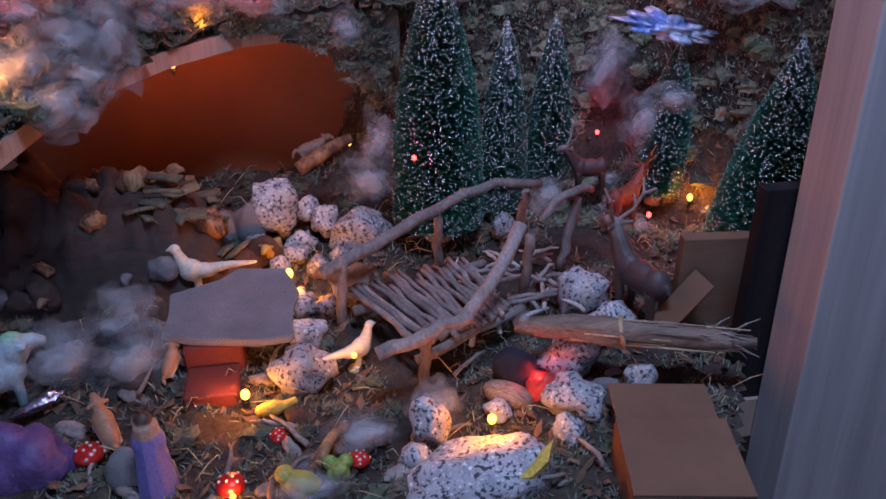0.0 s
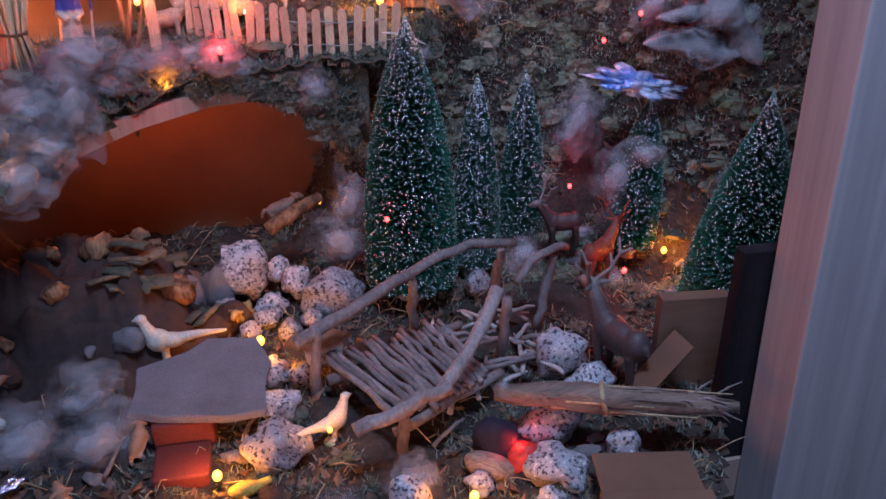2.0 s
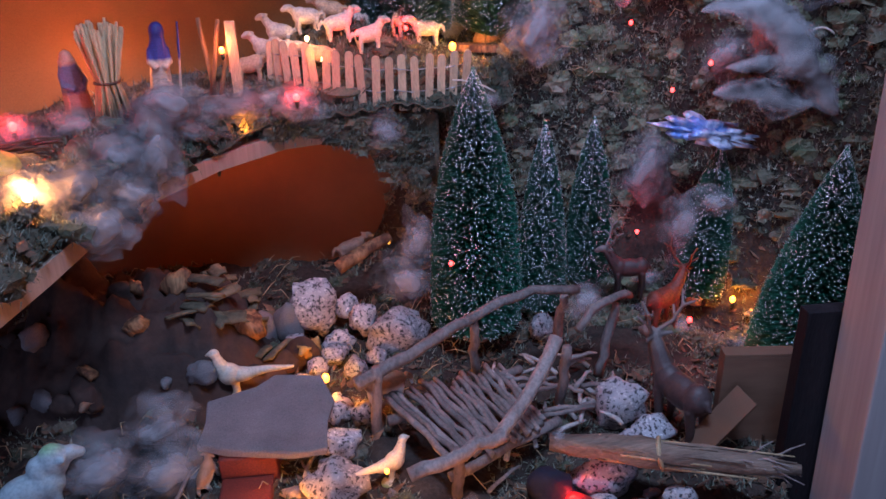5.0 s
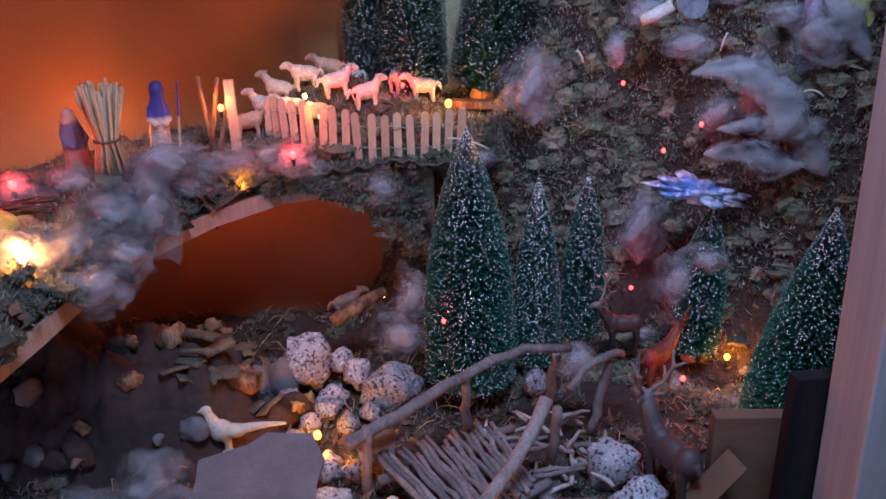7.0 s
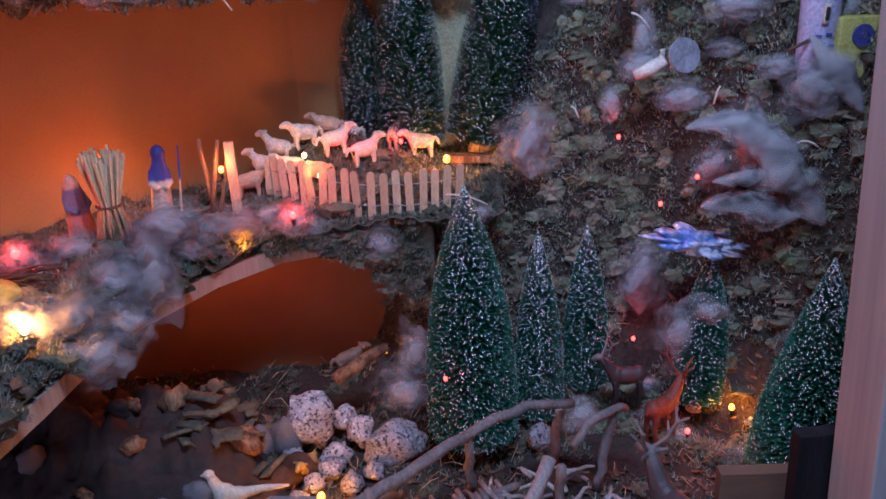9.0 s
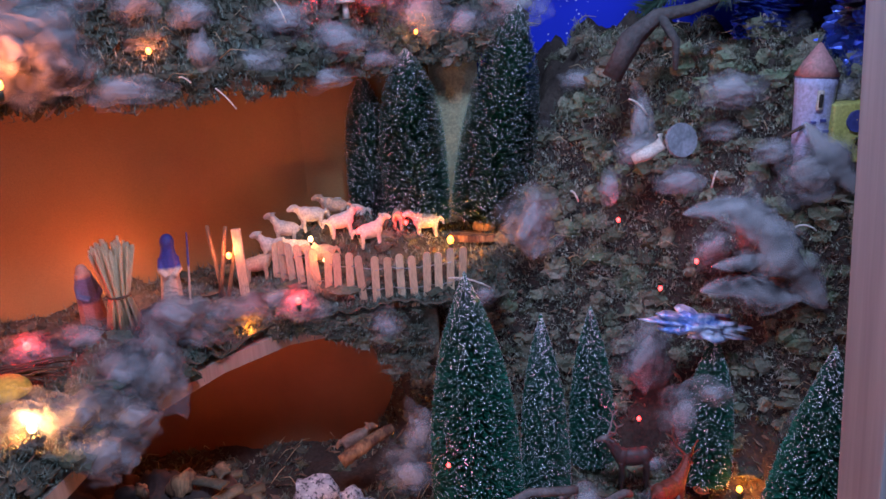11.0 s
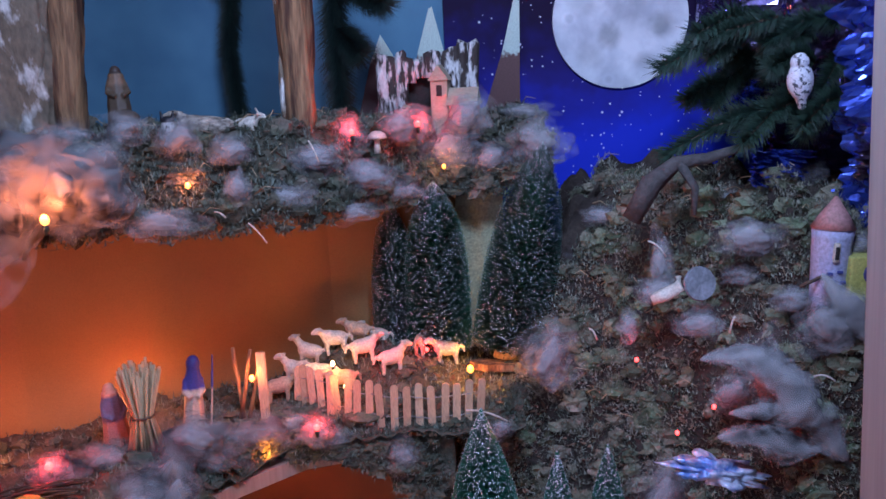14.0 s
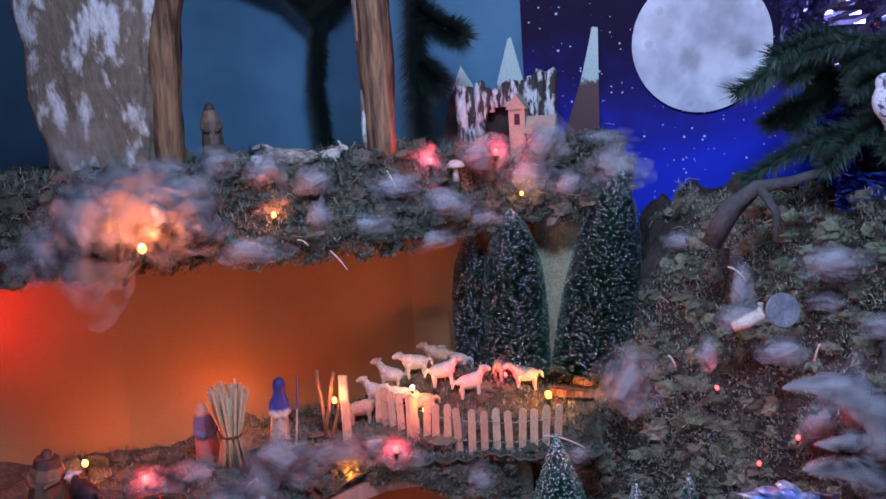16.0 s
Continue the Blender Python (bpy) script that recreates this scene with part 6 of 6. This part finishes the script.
def gabled(parent, x0, x1, y0, y1, z0, z1, rise, axis):
    part("wall", box_bm(x0, x1, y0, y1, z0, z1, 0.0006), CHIP, parent, "", False)
    bm = bmesh.new()
    o = 0.003
    if axis == "y":
        prof = [(x0 - o, z1 - 0.002), ((x0 + x1) / 2, z1 + rise), (x1 + o, z1 - 0.002)]
        v0 = [bm.verts.new((x, y0 - o, z)) for x, z in prof]
        v1 = [bm.verts.new((x, y1 + o, z)) for x, z in prof]
    else:
        prof = [(y0 - o, z1 - 0.002), ((y0 + y1) / 2, z1 + rise), (y1 + o, z1 - 0.002)]
        v0 = [bm.verts.new((x0 - o, y, z)) for y, z in prof]
        v1 = [bm.verts.new((x1 + o, y, z)) for y, z in prof]
    bm.faces.new(v0), bm.faces.new(v1[::-1])
    for i in range(3):
        j = (i + 1) % 3
        bm.faces.new((v0[i], v1[i], v1[j], v0[j]))
    bmesh.ops.recalc_face_normals(bm, faces=bm.faces)
    part("roof", bm, CHIP, parent, "pale wooden roof", False)


church = empty("toy_church", "toy church of pale wood with a square tower", "church", pose(0.322, 1.292, 0.588, 0, 0, -14))
gabled(church, -0.012, 0.010, -0.010, 0.012, -0.01, 0.062, 0.018, "y")
gabled(church, 0.012, 0.046, -0.012, 0.018, -0.01, 0.030, 0.020, "x")
part("window", box_bm(-0.004, 0.003, -0.0115, -0.0095, 0.040, 0.054, 0.0005), OPENING_SHADE, church, "dark block for the shade in the window", False)
cottage = empty("toy_cottage", "small toy cottage of pale wood half sunk in moss", "cottage", pose(0.276, 1.29, 0.585, 0, 0, 10))
gabled(cottage, -0.018, 0.018, -0.012, 0.012, -0.01, 0.020, 0.014, "y")

# ---------- hill ----------
tower = empty("toy_tower", "painted pale blue toy tower with a pink roof", "tower", pose(0.706, 1.02, 0.400, 0, 3, 0))
STONEBLUE = surface("pale blue painted plaster", (0.40, 0.42, 0.62), (0.50, 0.52, 0.70), 30, 300, 0.7, 0.3)
PINK = surface("pink painted roof", (0.45, 0.22, 0.22), (0.55, 0.30, 0.28), 40, 300, 0.7, 0.3)
part("wall", tube_bm([(0, 0, -0.02), (0, 0, 0.02), (0, 0, 0.072), (0, 0, 0.082)], [0.017, 0.0175, 0.020, 0.021], 16), STONEBLUE, tower)
part("roof", tube_bm([(0, 0, 0.082), (0, 0, 0.096), (0, 0, 0.114)], [0.022, 0.014, 0.0015], 16), PINK, tower, "pink pointed roof")
win = part("window", box_bm(-0.008, -0.001, -0.0225, -0.0185, 0.050, 0.070, 0.0025), IVORY, tower, "white arched window", False)
part("opening", box_bm(-0.0065, -0.0025, -0.0235, -0.0215, 0.053, 0.066, 0.001), OPENING_SHADE, win, "painted shade of an opening", False)
PAINTBLUE = surface("blue paint dabs", (0.05, 0.06, 0.25), (0.08, 0.10, 0.32), 40, 300, 0.6, 0.2)
for i, (dx, dz) in enumerate(((-0.008, 0.036), (0.002, 0.038), (-0.004, 0.028), (0.006, 0.027), (-0.007, 0.018), (0.003, 0.017))):
    part("painted_brick", box_bm(dx - 0.003, dx + 0.003, -0.0195, -0.0165, dz, dz + 0.003, 0.0004), PAINTBLUE, tower, "", False)
part("beam", tube_bm([(-0.012, -0.012, 0.034), (-0.036, -0.016, 0.024)], [0.002, 0.0016], 6), STAFF, tower, "dark wooden beam")
house = empty("toy_house", "yellow toy house with a round dark window", "house", pose(0.745, 1.01, 0.415))
YHOUSE = surface("yellow painted plaster", (0.50, 0.50, 0.12), (0.58, 0.56, 0.18), 40, 300, 0.7, 0.3)
part("wall", box_bm(-0.026, 0.026, -0.012, 0.02, -0.02, 0.040, 0.002), YHOUSE, house, "", False)
bm = bmesh.new()
bmesh.ops.create_cone(bm, cap_ends=True, segments=20, radius1=0.011, radius2=0.011, depth=0.004, matrix=pose(-0.002, -0.0125, 0.022, 90, 0, 0))
part("window", bm, PAINTBLUE, house, "round dark window", False)
gv = bmesh.new()
bmesh.ops.create_cone(gv, cap_ends=True, segments=32, radius1=0.019, radius2=0.018, depth=0.0025)
MILKY = surface("milky glass disc", (0.16, 0.18, 0.20), (0.30, 0.32, 0.36), 40, 260, 0.25, 0.2)
disc = part("glass_disc", gv, MILKY, None, "", False)
disc.matrix_world = pose(0.590, 1.066, 0.418, 78, 0, 12)
tagged(disc, "round milky disc stuck upright in the moss", "disc")
BONE = [(0.541, 1.082, 0.398), (0.556, 1.080, 0.404), (0.572, 1.080, 0.412), (0.570, 1.079, 0.424)]
tagged(part("white_root", tube_bm(BONE, [0.006, 0.008, 0.007, 0.003], 10, None, 0.4), IVORY), "pale curved root lying in the moss", "root")
for a, b_ in (((0.540, 1.095, 0.462), (0.560, 1.092, 0.444)), ((0.680, 0.985, 0.336), (0.700, 0.98, 0.332)), ((0.610, 1.03, 0.372), (0.616, 1.03, 0.390)), ((0.470, 1.075, 0.370), (0.478, 1.072, 0.358)), ((0.33, 1.075, 0.282), (0.376, 1.07, 0.268))):
    tagged(part("straw_stalk", tube_bm(bend(a, b_, 0.004, 5), [0.0011] * 6, 5), IVORY), "single pale dry stalk lying on the moss", "stalk", "dry stalks")
for a, b_ in (((0.117, 1.022, 0.515), (0.135, 1.018, 0.494)), ((0.178, 1.06, 0.592), (0.188, 1.055, 0.570)), ((0.085, 1.02, 0.528), (0.096, 1.018, 0.522))):
    tagged(part("straw_stalk", tube_bm(bend(a, b_, 0.002, 4), [0.0008] * 5, 5), IVORY), "single pale dry stalk hanging from the ledge", "stalk", "dry stalks")
POND = surface("blue metallic foil", (0.14, 0.28, 0.66), (0.66, 0.76, 0.95), 40, 150, 0.3, 1.0, metal=0.35, edge=(0.42, 0.56))
pond = part("foil_pond", lump_bm(0.046, 0.015, 0.009, 0.75, 4.5, 15.0, 4), POND)
pond.matrix_world = pose(0.588, 0.994, 0.234, 28, 14, 0)
tagged(pond, "crumpled blue foil pond shining on the hill", "foil")
GREYTWIG = surface("weathered grey bark", (0.05, 0.046, 0.045), (0.10, 0.092, 0.088), 40, 200, 0.9, 0.9)
branch = empty("bare_branch", "forked grey bare branch across the hill top", "branch")
part("limb", tube_bm([(0.525, 1.105, 0.485), (0.545, 1.10, 0.525), (0.572, 1.10, 0.548), (0.605, 1.09, 0.552), (0.650, 1.08, 0.566)], [0.011, 0.010, 0.008, 0.006, 0.004], 10, None, 0.45), GREYTWIG, branch)
part("limb", tube_bm([(0.575, 1.098, 0.548), (0.590, 1.09, 0.520), (0.588, 1.085, 0.490)], [0.006, 0.005, 0.003], 8, None, 0.3), GREYTWIG, branch)
pine = empty("pine_branch", "dark green pine branch drooping over the hill", "branch")
paths = []
for i in range(26):
    a = Vector((rng_n.uniform(0.66, 0.80), rng_n.uniform(1.10, 1.25), rng_n.uniform(0.58, 0.70)))
    d = Vector((rng_n.uniform(-0.13, -0.03), rng_n.uniform(-0.06, 0.02), rng_n.uniform(-0.05, 0.02)))
    p = [a, a + d * 0.5 + Vector((0, 0, 0.01)), a + d]
    paths.append(p)
    part("twig", tube_bm(p, [0.002, 0.0016, 0.001], 5), STAFF, pine)
needles("needles", rng_n, paths, 26000, 0.022, NEEDLE, "dark green pine needles", pine)


def cellophane(x, y, z, w, h, seed, material, label, tilt=0.0, turn=0.0):
    v, f = [], []
    n = 56
    for i in range(n):
        for j in range(n):
            u, t = i / (n - 1) - 0.5, j / (n - 1) - 0.5
            k = abs(noise.noise(Vector((u * 7 + seed, t * 7, 0)))) + 0.5 * abs(noise.noise(Vector((u * 16, t * 16 + seed, 3)))) + 0.3 * abs(noise.noise(Vector((u * 37, t * 37 + seed, 8))))
            v.append((u * w * (1 + 0.15 * k), -0.05 * k, t * h * (1 - 0.1 * k)))
    for i in range(n - 1):
        for j in range(n - 1):
            a = i * n + j
            f += [(a, a + n, a + n + 1), (a, a + n + 1, a + 1)]
    ob = new("cellophane", mesh_from("cellophane", v, f, material))
    mod = ob.modifiers.new("thickness", "SOLIDIFY")
    mod.thickness = 0.0008
    ob.matrix_world = pose(x, y, z, tilt, 0, turn)
    return tagged(ob, label, "foil", "shiny wrapping")


GLOSSV = surface("glossy dark violet film", (0.16, 0.12, 0.30), (0.30, 0.26, 0.48), 20, 100, 0.16, 0.1, spec=1.0, metal=0.85)
GLOSSB = surface("glossy blue film", (0.03, 0.08, 0.55), (0.12, 0.20, 0.75), 20, 100, 0.16, 0.1, spec=1.0, metal=0.7)
cellophane(0.752, 1.40, 0.800, 0.13, 0.24, 2.0, GLOSSV, "crumpled glossy violet film over the night sky")
cellophane(0.785, 1.22, 0.74, 0.26, 0.34, 4.0, GLOSSV, "crumpled glossy violet film along the side wall", 0, -80)
cellophane(0.785, 0.98, 0.62, 0.22, 0.30, 6.0, GLOSSB, "crumpled glossy blue film along the side wall", 0, -80)
cellophane(0.735, 1.33, 0.61, 0.09, 0.10, 5.0, GLOSSB, "crumpled glossy blue film behind the pine")
cellophane(0.776, 1.39, 0.66, 0.11, 0.22, 21.0, GLOSSV, "crumpled glossy violet film beside the moon")
cellophane(0.760, 1.20, 0.57, 0.10, 0.10, 25.0, GLOSSV, "crumpled glossy violet film under the pine")
cellophane(0.690, 1.13, 0.535, 0.055, 0.04, 9.0, GLOSSB, "small crumpled blue film on the hill top")
cellophane(0.765, 1.06, 0.555, 0.04, 0.06, 13.0, FOILV, "crumpled silver film on a stick")
cellophane(0.49, 1.35, 0.40, 0.05, 0.05, 17.0, GLOSSB, "crumpled blue film at the foot of the sky")
